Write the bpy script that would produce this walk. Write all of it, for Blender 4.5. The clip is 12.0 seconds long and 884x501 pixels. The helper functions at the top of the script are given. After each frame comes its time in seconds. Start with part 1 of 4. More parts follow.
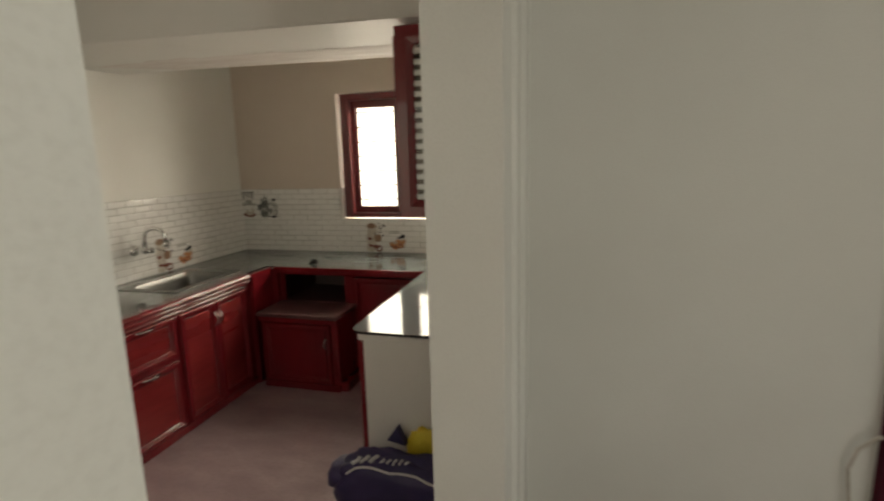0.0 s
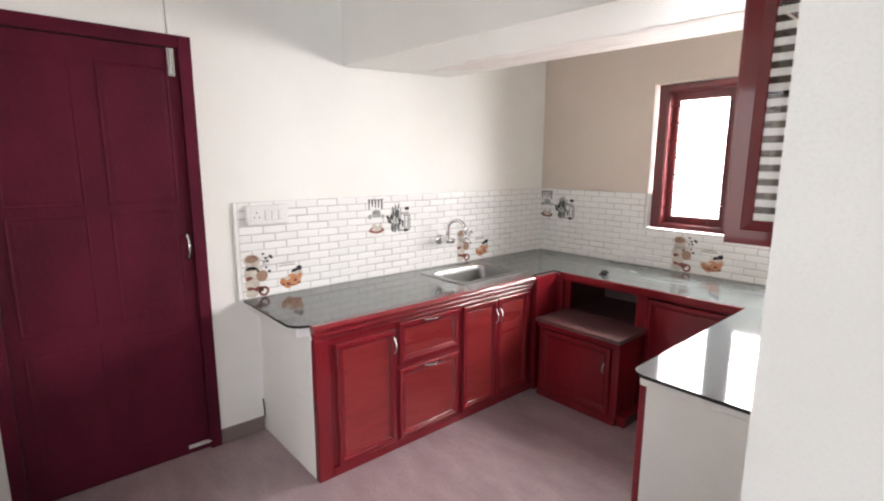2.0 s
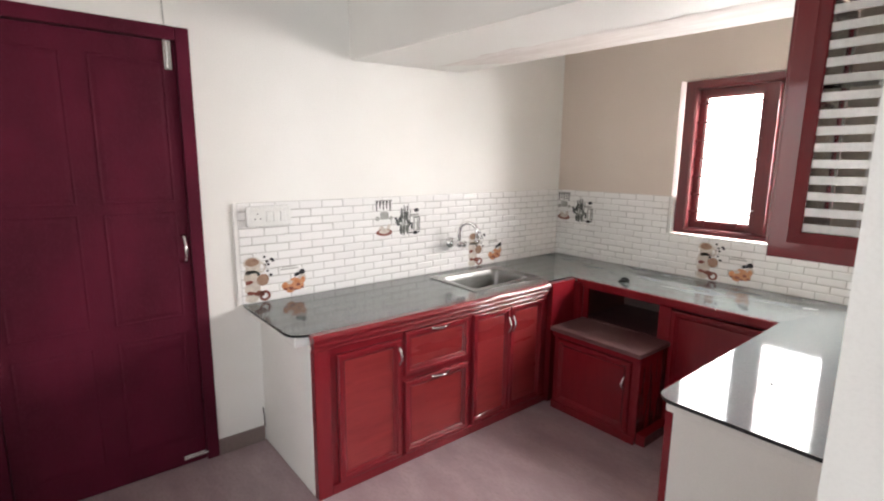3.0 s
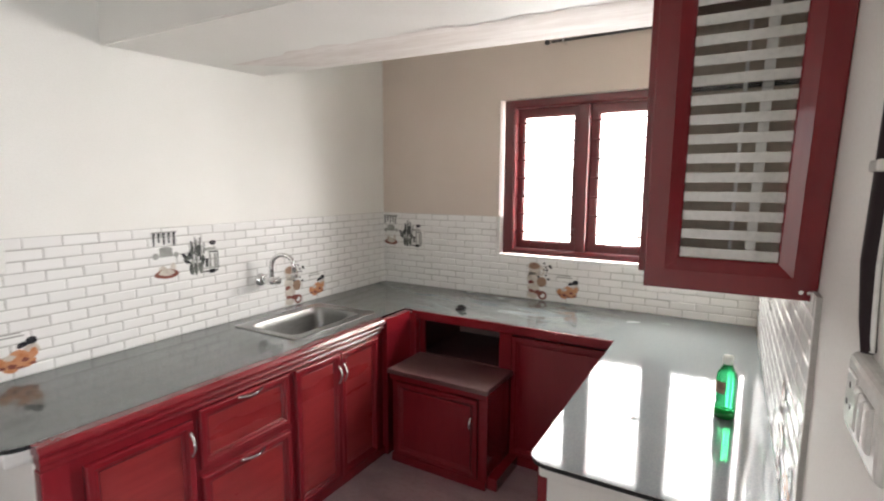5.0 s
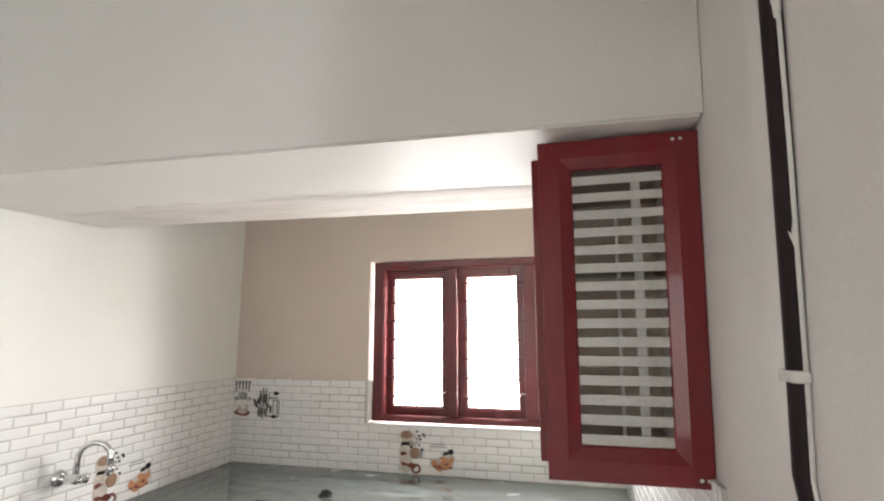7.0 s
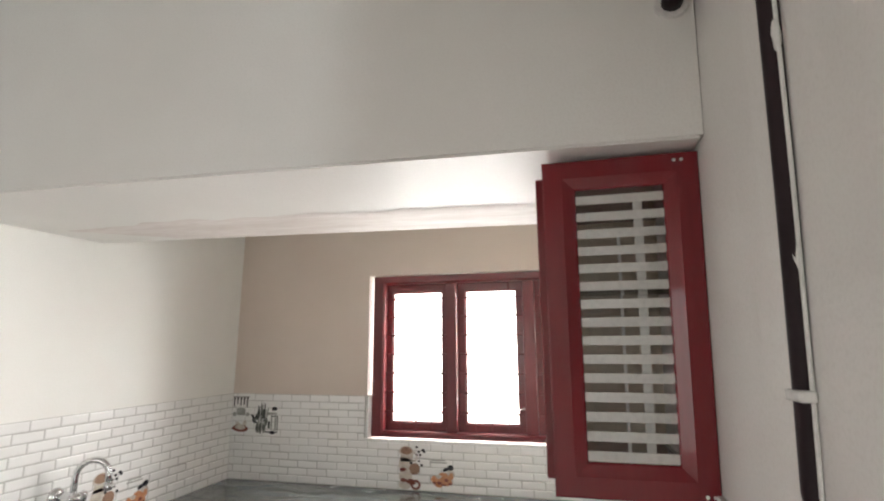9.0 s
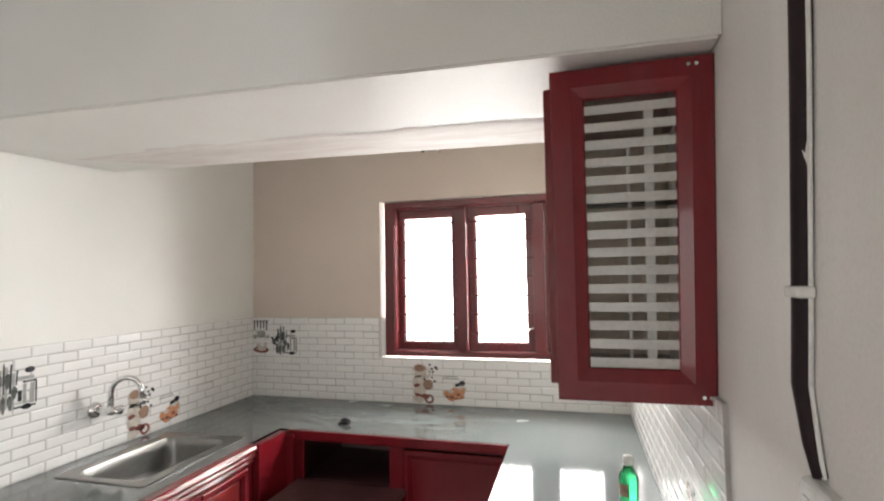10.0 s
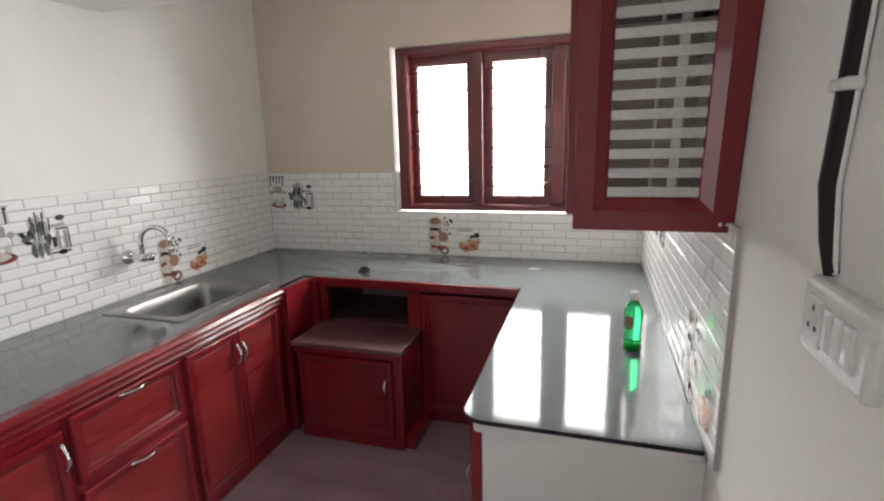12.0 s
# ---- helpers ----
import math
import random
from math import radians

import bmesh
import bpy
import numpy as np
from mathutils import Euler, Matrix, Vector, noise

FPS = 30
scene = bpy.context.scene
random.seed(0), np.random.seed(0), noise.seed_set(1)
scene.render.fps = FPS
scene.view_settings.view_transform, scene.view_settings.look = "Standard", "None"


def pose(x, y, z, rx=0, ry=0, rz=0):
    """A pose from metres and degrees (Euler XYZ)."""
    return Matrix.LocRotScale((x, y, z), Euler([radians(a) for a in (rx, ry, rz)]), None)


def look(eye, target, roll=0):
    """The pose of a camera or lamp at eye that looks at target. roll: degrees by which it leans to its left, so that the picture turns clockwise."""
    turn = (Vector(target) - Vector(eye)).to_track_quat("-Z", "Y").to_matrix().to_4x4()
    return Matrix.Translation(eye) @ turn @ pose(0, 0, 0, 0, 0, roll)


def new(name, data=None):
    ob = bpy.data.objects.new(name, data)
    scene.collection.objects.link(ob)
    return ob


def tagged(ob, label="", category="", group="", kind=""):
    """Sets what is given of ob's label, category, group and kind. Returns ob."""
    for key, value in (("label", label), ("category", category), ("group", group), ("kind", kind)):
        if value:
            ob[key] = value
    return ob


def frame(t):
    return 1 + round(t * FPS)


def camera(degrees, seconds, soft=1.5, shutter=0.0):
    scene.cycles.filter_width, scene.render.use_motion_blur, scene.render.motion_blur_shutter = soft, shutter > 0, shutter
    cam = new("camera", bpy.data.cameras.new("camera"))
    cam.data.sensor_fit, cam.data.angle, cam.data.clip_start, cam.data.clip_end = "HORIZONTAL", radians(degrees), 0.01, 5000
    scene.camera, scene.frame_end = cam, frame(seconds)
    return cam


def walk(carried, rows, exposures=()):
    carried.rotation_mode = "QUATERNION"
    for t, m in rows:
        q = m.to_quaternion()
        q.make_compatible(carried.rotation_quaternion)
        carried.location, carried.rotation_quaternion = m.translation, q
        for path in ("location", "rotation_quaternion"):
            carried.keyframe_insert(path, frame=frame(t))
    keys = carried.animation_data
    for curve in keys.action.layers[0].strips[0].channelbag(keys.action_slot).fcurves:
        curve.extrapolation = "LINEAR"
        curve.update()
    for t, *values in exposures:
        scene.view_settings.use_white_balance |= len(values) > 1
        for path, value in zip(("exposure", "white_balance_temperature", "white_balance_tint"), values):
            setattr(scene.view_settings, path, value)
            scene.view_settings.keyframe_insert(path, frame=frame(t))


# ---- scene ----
cam = camera(83.2, 12.0, soft=2.1, shutter=0.3)
PATH = [
    (0, (2.945, -3.947, 1.595), (2.433, -2.046, 1.239), -1.5),
    (0.5, (2.974, -3.807, 1.597), (1.959, -2.12, 1.245), -1.2),
    (1, (2.978, -3.722, 1.596), (1.65, -2.271, 1.232), -1.4),
    (1.5, (2.899, -3.672, 1.603), (1.435, -2.358, 1.242), -0.9),
    (2, (2.82, -3.637, 1.606), (1.333, -2.345, 1.257), 0.2),
    (2.5, (2.754, -3.59, 1.615), (1.211, -2.371, 1.25), 0.6),
    (4.5, (2.536, -3.235, 1.591), (1.328, -1.665, 1.319), 0.4),
    (5, (2.401, -3.185, 1.593), (1.399, -1.473, 1.334), 0.3),
    (5.5, (2.345, -3.086, 1.593), (1.558, -1.261, 1.365), -0.1),
    (6, (2.304, -3.059, 1.623), (1.727, -1.147, 1.518), -0.5),
    (6.5, (2.285, -3.076, 1.645), (1.787, -1.142, 1.76), -0.9),
    (7, (2.286, -3.115, 1.67), (1.799, -1.205, 2.007), -0.1),
    (9, (2.265, -3.141, 1.68), (1.798, -1.235, 2.067), -0.2),
    (9.5, (2.268, -3.136, 1.662), (1.767, -1.215, 1.907), -0.6),
    (10, (2.278, -3.134, 1.646), (1.754, -1.207, 1.754), -1.0),
    (10.5, (2.283, -3.134, 1.63), (1.754, -1.205, 1.598), -1.3),
    (11, (2.281, -3.133, 1.606), (1.741, -1.214, 1.443), -1.0),
    (11.5, (2.279, -3.12, 1.584), (1.719, -1.224, 1.282), -1.1),
    (12, (2.274, -3.12, 1.564), (1.694, -1.253, 1.142), -1.5),
]
walk(cam, [(t, look(eye, target, roll)) for t, eye, target, roll in PATH],
     exposures=[(0, -1.25, 8100, 10), (0.2, -1.02, 7700, 11), (0.5, -0.33, 6650, 15), (1.0, 0.33, 6350, 16), (1.5, 0.33, 6350, 17), (2.5, 0.27, 6500, 17),
                (4.5, 0.05, 6500, 15), (5.5, -0.03, 6500, 14), (7.0, 0.1, 6500, 13), (9.5, -0.05, 6500, 13), (10.5, -0.1, 6500, 13), (12.0, -0.3, 6400, 13)])

# ---- plan, in metres ----
W = 2.56             # kitchen width: left wall x=0, right wall x=W, back wall y=0
WT = 0.21            # wall thickness
FRONT = -3.83        # front wall of the kitchen
CEIL = 2.95
TOP = 0.83           # worktop height
WALK_A, WALK_B = -3.795, -2.68   # doorway in the right wall
HX, HY0, HY1 = 5.6, -6.6, -1.95  # hall
WIN = (0.99, 2.515, 1.11, 2.165)  # kitchen window opening x0 x1 z0 z1

# ---- world, sun and window light ----
world = bpy.data.worlds.new("sky")
scene.world = world
world.use_nodes = True
wn = world.node_tree
sky = wn.nodes.new("ShaderNodeTexSky")
sky.sky_type, sky.sun_disc = "NISHITA", False
sky.sun_elevation, sky.sun_rotation = radians(50), radians(100)
wn.links.new(sky.outputs[0], wn.nodes["Background"].inputs[0])
wn.nodes["Background"].inputs[1].default_value = 0.15
sun = new("sun", bpy.data.lights.new("sun", "SUN"))
sun.data.energy, sun.data.angle, sun.data.color = 1.0, radians(12), (1.0, 0.96, 0.9)
sun.matrix_world = look((8, 1.5, 9), (0, 0, 0))


def window_light(name, eye, target, w, h, watts, color):
    lamp = new(name, bpy.data.lights.new(name, "AREA"))
    lamp.data.shape, lamp.data.size, lamp.data.size_y = "RECTANGLE", w, h
    lamp.data.energy, lamp.data.color = watts, color
    lamp.matrix_world = look(eye, target)
    return lamp


# bright patch of sky outside the kitchen window
window_light("kitchen_daylight", (2.0, 1.5, 2.0), (2.0, 0.5, 1.75), 3.2, 2.25, 815, (1.0, 0.988, 0.94))
window_light("entrance_daylight", (HX + 0.1, -5.07, 1.25), (0, -5.07, 1.25), 0.74, 2.1, 90, (0.88, 0.98, 1.0))
# added fill light in the hall, at a window out of view
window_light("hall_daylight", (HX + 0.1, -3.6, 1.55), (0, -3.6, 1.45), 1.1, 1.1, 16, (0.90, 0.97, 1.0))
# added fill light at an unseen front window, aimed up at the loft
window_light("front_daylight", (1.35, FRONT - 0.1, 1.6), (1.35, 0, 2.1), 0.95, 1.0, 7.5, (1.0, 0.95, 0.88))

# ---- materials ----


def node_mat(name):
    m = bpy.data.materials.new(name)
    m.use_nodes = True
    return m, m.node_tree.nodes, m.node_tree.links, m.node_tree.nodes["Principled BSDF"]


def surface(name, c1, c2, rough=0.5, fine=120.0, coarse=3.0, bump=0.1, stretch=(1, 1, 1), metal=0.0, spec=0.5, coat=0.0, c3=None, rvar=0.1, per_piece=0.0):
    """A two-scale procedural surface: coarse patches from c1 to c2, fine grain, bump, uneven gloss."""
    m, n, l, b = node_mat(name)
    tc = n.new("ShaderNodeTexCoord")
    mp = n.new("ShaderNodeMapping")
    mp.inputs["Scale"].default_value = stretch
    l.new(tc.outputs["Object"], mp.inputs[0])
    big, small = n.new("ShaderNodeTexNoise"), n.new("ShaderNodeTexNoise")
    big.inputs["Scale"].default_value, big.inputs["Detail"].default_value = coarse, 6
    small.inputs["Scale"].default_value, small.inputs["Detail"].default_value = fine, 4
    l.new(mp.outputs[0], big.inputs["Vector"]), l.new(mp.outputs[0], small.inputs["Vector"])
    ramp = n.new("ShaderNodeValToRGB")
    ramp.color_ramp.elements[0].position, ramp.color_ramp.elements[1].position = 0.35, 0.65
    ramp.color_ramp.elements[0].color, ramp.color_ramp.elements[1].color = (*c1, 1), (*c2, 1)
    l.new(big.outputs["Fac"], ramp.inputs[0])
    mix = n.new("ShaderNodeMix")
    mix.data_type, mix.blend_type = "RGBA", "MIX"
    gate = n.new("ShaderNodeMapRange")
    gate.inputs[1].default_value, gate.inputs[2].default_value = 0.45, 0.75
    gate.inputs[4].default_value = 0.6
    l.new(small.outputs["Fac"], gate.inputs[0])
    l.new(gate.outputs[0], mix.inputs[0])
    l.new(ramp.outputs[0], mix.inputs[6])
    mix.inputs[7].default_value = (*(c3 or [x * 0.82 for x in c1]), 1)
    color = mix.outputs[2]
    if per_piece:
        info = n.new("ShaderNodeObjectInfo")
        hsv = n.new("ShaderNodeHueSaturation")
        rng = n.new("ShaderNodeMapRange")
        rng.inputs[3].default_value, rng.inputs[4].default_value = 1 - per_piece, 1 + per_piece
        l.new(info.outputs["Random"], rng.inputs[0]), l.new(rng.outputs[0], hsv.inputs["Value"]), l.new(color, hsv.inputs["Color"])
        color = hsv.outputs[0]
    l.new(color, b.inputs["Base Color"])
    rr = n.new("ShaderNodeMapRange")
    rr.inputs[3].default_value, rr.inputs[4].default_value = max(rough - rvar, 0.02), rough + rvar
    l.new(big.outputs["Fac"], rr.inputs[0]), l.new(rr.outputs[0], b.inputs["Roughness"])
    b.inputs["Metallic"].default_value = metal
    b.inputs["Specular IOR Level"].default_value = spec
    b.inputs["Coat Weight"].default_value = coat
    b.inputs["Coat Roughness"].default_value = 0.07
    if bump:
        bp = n.new("ShaderNodeBump")
        bp.inputs["Strength"].default_value, bp.inputs["Distance"].default_value = bump, 0.004
        l.new(small.outputs["Fac"], bp.inputs["Height"]), l.new(bp.outputs[0], b.inputs["Normal"])
    return m


def glass_mat(name, color, rough=0.0, ior=1.45):
    m, n, l, b = node_mat(name)
    b.inputs["Base Color"].default_value = (*color, 1)
    b.inputs["Roughness"].default_value = rough
    b.inputs["IOR"].default_value = ior
    b.inputs["Transmission Weight"].default_value = 1.0
    return m


def granite_mat():
    """Polished grey-black granite, speckled, with chalky dust smeared over the back run; reflected sky and haze tint
    the dust colour.
    """
    m, n, l, b = node_mat("polished_granite")
    tc = n.new("ShaderNodeTexCoord")
    spk = n.new("ShaderNodeTexNoise")
    spk.inputs["Scale"].default_value, spk.inputs["Detail"].default_value = 260, 3
    vor = n.new("ShaderNodeTexVoronoi")
    vor.inputs["Scale"].default_value = 140
    ramp = n.new("ShaderNodeValToRGB")
    ramp.color_ramp.elements[0].position, ramp.color_ramp.elements[1].position = 0.4, 0.7
    ramp.color_ramp.elements[0].color, ramp.color_ramp.elements[1].color = (0.042, 0.047, 0.045, 1), (0.14, 0.15, 0.14, 1)
    l.new(tc.outputs["Object"], spk.inputs["Vector"]), l.new(tc.outputs["Object"], vor.inputs["Vector"])
    l.new(spk.outputs["Fac"], ramp.inputs[0])
    # dust: broad smears, thickest towards the window wall
    mp = n.new("ShaderNodeMapping")
    mp.inputs["Scale"].default_value = (3.2, 7.0, 1.0)
    mp.inputs["Rotation"].default_value = (0, 0, radians(14))
    smear = n.new("ShaderNodeTexNoise")
    smear.inputs["Scale"].default_value, smear.inputs["Detail"].default_value, smear.inputs["Distortion"].default_value = 1.3, 5, 0.5
    l.new(tc.outputs["Object"], mp.inputs[0]), l.new(mp.outputs[0], smear.inputs["Vector"])
    sep = n.new("ShaderNodeSeparateXYZ")
    l.new(tc.outputs["Object"], sep.inputs[0])
    back = n.new("ShaderNodeMapRange")
    back.inputs[1].default_value, back.inputs[2].default_value = -0.95, -0.3
    back.inputs[3].default_value, back.inputs[4].default_value = 0.0, 0.5
    l.new(sep.outputs["Y"], back.inputs[0])
    add = n.new("ShaderNodeMath")
    add.operation = "ADD"
    l.new(smear.outputs["Fac"], add.inputs[0]), l.new(back.outputs[0], add.inputs[1])
    heavy = n.new("ShaderNodeMapRange")
    heavy.inputs[1].default_value, heavy.inputs[2].default_value, heavy.inputs[4].default_value = 0.72, 1.25, 0.52
    l.new(add.outputs[0], heavy.inputs[0])
    haze_film = n.new("ShaderNodeMapRange")      # thin even dust film on the right-hand run, window haze painted into it
    haze_film.inputs[1].default_value, haze_film.inputs[2].default_value, haze_film.inputs[3].default_value, haze_film.inputs[4].default_value = 1.5, 2.05, 0.1, 0.4
    l.new(sep.outputs["X"], haze_film.inputs[0])
    dust = n.new("ShaderNodeMath")
    dust.operation = "MAXIMUM"
    l.new(heavy.outputs[0], dust.inputs[0]), l.new(haze_film.outputs[0], dust.inputs[1])
    mix = n.new("ShaderNodeMix")
    mix.data_type = "RGBA"
    l.new(dust.outputs[0], mix.inputs[0]), l.new(ramp.outputs[0], mix.inputs[6])
    # dust grey, tinted with the blue of the reflected sky
    mix.inputs[7].default_value = (0.285, 0.335, 0.345, 1)
    l.new(mix.outputs[2], b.inputs["Base Color"])
    rr = n.new("ShaderNodeMapRange")
    rr.inputs[1].default_value, rr.inputs[2].default_value, rr.inputs[3].default_value, rr.inputs[4].default_value = 0.05, 0.5, 0.075, 0.3
    l.new(heavy.outputs[0], rr.inputs[0]), l.new(rr.outputs[0], b.inputs["Roughness"])
    b.inputs["Specular IOR Level"].default_value = 0.9
    return m


PLASTER = surface("white_wall_paint", (0.74, 0.73, 0.69), (0.79, 0.785, 0.75), 0.6, 160, 1.4, 0.12, c3=(0.70, 0.69, 0.65))
# white paint of the window wall, its dim warm bounce light put into the colour
WARM_SHADE = surface("white_paint_in_warm_shade", (0.60, 0.515, 0.45), (0.64, 0.555, 0.49), 0.6, 160, 1.4, 0.12, c3=(0.59, 0.505, 0.44))
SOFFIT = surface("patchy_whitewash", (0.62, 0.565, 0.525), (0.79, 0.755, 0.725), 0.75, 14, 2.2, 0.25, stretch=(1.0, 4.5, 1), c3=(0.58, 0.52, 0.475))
FLOOR = surface("mauve_brown_floor_tile", (0.27, 0.192, 0.205), (0.36, 0.27, 0.282), 0.34, 34, 3.4, 0.12, stretch=(1.0, 2.2, 1), rvar=0.08, c3=(0.235, 0.163, 0.174))
SKIRT = surface("grey_brown_skirting", (0.17, 0.13, 0.115), (0.2, 0.155, 0.14), 0.4, 90, 4.0, 0.05)
RED = surface("red_brown_lacquered_wood", (0.152, 0.0085, 0.0135), (0.192, 0.012, 0.0175), 0.22, 46, 5.0, 0.06, stretch=(1, 1, 0.12), coat=0.6, spec=0.25, c3=(0.15, 0.008, 0.014))
RED_PANEL = surface("red_wood_grain_panel", (0.195, 0.018, 0.019), (0.255, 0.029, 0.028), 0.3, 40, 4.0, 0.06, stretch=(1, 0.14, 1), coat=0.25, c3=(0.165, 0.010, 0.012))
MAROON = surface("maroon_door_paint", (0.056, 0.0034, 0.0125), (0.088, 0.0055, 0.0195), 0.62, 110, 3.4, 0.25, stretch=(1, 1, 0.6), c3=(0.076, 0.008, 0.021), spec=0.14)
WINDOW_RED = surface("dark_red_window_paint", (0.10, 0.009, 0.012), (0.135, 0.013, 0.016), 0.32, 60, 5.0, 0.1, stretch=(1, 1, 0.2), coat=0.3)
DARK_BOARD = surface("dark_stained_board", (0.06, 0.022, 0.018), (0.09, 0.035, 0.028), 0.5, 50, 5.0, 0.1, stretch=(0.2, 1, 1))
DUSTY_TOP = surface("dusty_brown_board", (0.07, 0.022, 0.024), (0.12, 0.062, 0.06), 0.42, 60, 6.0, 0.1, stretch=(0.4, 1, 1))
GRANITE = granite_mat()
EDGE = surface("black_granite_edge", (0.012, 0.013, 0.014), (0.02, 0.022, 0.022), 0.2, 200, 9.0, 0.0)
GROUT = surface("grey_grout", (0.42, 0.41, 0.39), (0.5, 0.49, 0.46), 0.8, 200, 5.0, 0.1)
TILE = surface("glazed_white_tile", (0.78, 0.775, 0.755), (0.82, 0.815, 0.80), 0.1, 8, 2.0, 0.02, spec=0.6, per_piece=0.025, rvar=0.03, c3=(0.76, 0.755, 0.735))
STEEL = surface("brushed_steel", (0.25, 0.247, 0.238), (0.33, 0.326, 0.315), 0.32, 120, 4.0, 0.05, stretch=(1, 0.1, 1), metal=1.0)
CHROME = surface("chrome", (0.75, 0.75, 0.74), (0.8, 0.8, 0.8), 0.12, 60, 6.0, 0.0, metal=1.0, rvar=0.05)
WHITE_PLASTIC = surface("white_plastic", (0.72, 0.72, 0.69), (0.77, 0.77, 0.74), 0.22, 90, 6.0, 0.0)
CARCASS = surface("brown_laminate", (0.56, 0.48, 0.37), (0.64, 0.56, 0.44), 0.4, 60, 5.0, 0.05)
BLACK = surface("black_rubber", (0.012, 0.011, 0.012), (0.022, 0.02, 0.02), 0.5, 90, 6.0, 0.1)
CONDUIT = surface("dark_brown_conduit", (0.02, 0.012, 0.014), (0.032, 0.02, 0.022), 0.6, 60, 8.0, 0.1, stretch=(1, 1, 0.3), spec=0.2)
PASTE = surface("white_putty", (0.7, 0.69, 0.66), (0.78, 0.77, 0.74), 0.8, 60, 8.0, 0.4)
BAG_BLUE = surface("navy_woven_bag", (0.022, 0.018, 0.075), (0.045, 0.032, 0.11), 0.45, 220, 7.0, 0.35)
BAG_YELLOW = surface("yellow_bag_paper", (0.62, 0.45, 0.03), (0.7, 0.54, 0.06), 0.5, 120, 6.0, 0.2)
BAG_WHITE = surface("pale_bag_print", (0.6, 0.6, 0.62), (0.7, 0.7, 0.7), 0.5, 120, 6.0, 0.1)
FROST = surface("frosted_white_stripe", (0.7, 0.7, 0.66), (0.76, 0.76, 0.72), 0.6, 90, 6.0, 0.0)
INK_DARK = surface("dark_grey_print", (0.05, 0.056, 0.05), (0.17, 0.18, 0.165), 0.2, 60, 30.0, 0.0)
INK_GREY = surface("grey_print", (0.3, 0.3, 0.28), (0.42, 0.42, 0.4), 0.2, 60, 30.0, 0.0)
INK_BROWN = surface("brown_print", (0.24, 0.14, 0.1), (0.42, 0.28, 0.2), 0.2, 40, 40.0, 0.0)
INK_ORANGE = surface("orange_print", (0.46, 0.18, 0.08), (0.62, 0.34, 0.2), 0.2, 40, 40.0, 0.0)
INK_BLACK = surface("black_print", (0.02, 0.02, 0.024), (0.05, 0.05, 0.055), 0.2, 60, 30.0, 0.0)
INK_RED = surface("red_brown_print", (0.17, 0.05, 0.04), (0.3, 0.12, 0.09), 0.2, 40, 40.0, 0.0)
INK_PALE = surface("pale_beige_print", (0.5, 0.44, 0.38), (0.62, 0.57, 0.5), 0.2, 40, 30.0, 0.0)
for nd in FROST.node_tree.nodes:
    if nd.type == "BSDF_PRINCIPLED":
        nd.inputs["Transmission Weight"].default_value = 0.35
CLEAR = glass_mat("clear_glass", (0.95, 0.97, 0.95))
GREEN = glass_mat("green_plastic", (0.05, 0.75, 0.28), 0.08)
LIQUID = surface("green_liquid", (0.01, 0.35, 0.1), (0.015, 0.4, 0.12), 0.1, 30, 5.0, 0.0)
EARTH = surface("bare_ground", (0.16, 0.12, 0.08), (0.2, 0.16, 0.1), 0.9, 4, 0.3, 0.3)
OUTER = surface("outside_render", (0.5, 0.48, 0.43), (0.56, 0.54, 0.5), 0.8, 40, 1.0, 0.2)

# ---- mesh helpers ----


def mesh_from(name, bm, material):
    me = bpy.data.meshes.new(name)
    bmesh.ops.recalc_face_normals(bm, faces=bm.faces)
    bm.to_mesh(me)
    bm.free()
    me.materials.append(material)
    return me


def part(name, bm, material, parent=None, label="", smooth=False):
    ob = new(name, mesh_from(name, bm, material))
    if smooth:
        for p in ob.data.polygons:
            p.use_smooth = True
    if parent is not None:
        ob.parent = parent
        ob.matrix_parent_inverse = parent.matrix_world.inverted()
    if label:
        tagged(ob, label)
    return ob


def thing(name, at, label, category, group=""):
    ob = new(name)
    ob.empty_display_size = 0.05
    ob.location = at
    bpy.context.view_layer.update()
    return tagged(ob, label, category, group)


def block(x0, x1, y0, y1, z0, z1, bevel=0.0, bm=None):
    bm = bm or bmesh.new()
    made = bmesh.ops.create_cube(bm, size=1.0, matrix=Matrix.Translation(((x0 + x1) / 2, (y0 + y1) / 2, (z0 + z1) / 2)) @ Matrix.Diagonal((x1 - x0, y1 - y0, z1 - z0, 1)))
    if bevel:
        edges = {e for v in made["verts"] for e in v.link_edges}
        bmesh.ops.bevel(bm, geom=list(edges), offset=bevel, segments=2, affect="EDGES", profile=0.6)
    return bm


def structure(name, bm, material, label, category):
    return tagged(part(name, bm, material), label, category, "", "structure")


def bridge(bm, loops, close=True):
    rings = [[bm.verts.new(p) for p in loop] for loop in loops]
    for a, b in zip(rings, rings[1:]):
        k = len(a)
        for i in range(k if close else k - 1):
            bm.faces.new((a[i], a[(i + 1) % k], b[(i + 1) % k], b[i]))
    return rings


def panel(w, h, profile, fill=True, m=Matrix(), bm=None):
    """A moulded panel: rectangles of w x h (u right, v up, n outwards), each drawn in by an inset and set at a height n."""
    bm = bm or bmesh.new()
    loops = [[m @ Vector((x, y, n)) for x, y in ((i, i), (w - i, i), (w - i, h - i), (i, h - i))] for i, n in profile]
    rings = bridge(bm, loops)
    if fill:
        bm.faces.new(rings[-1])
    return bm


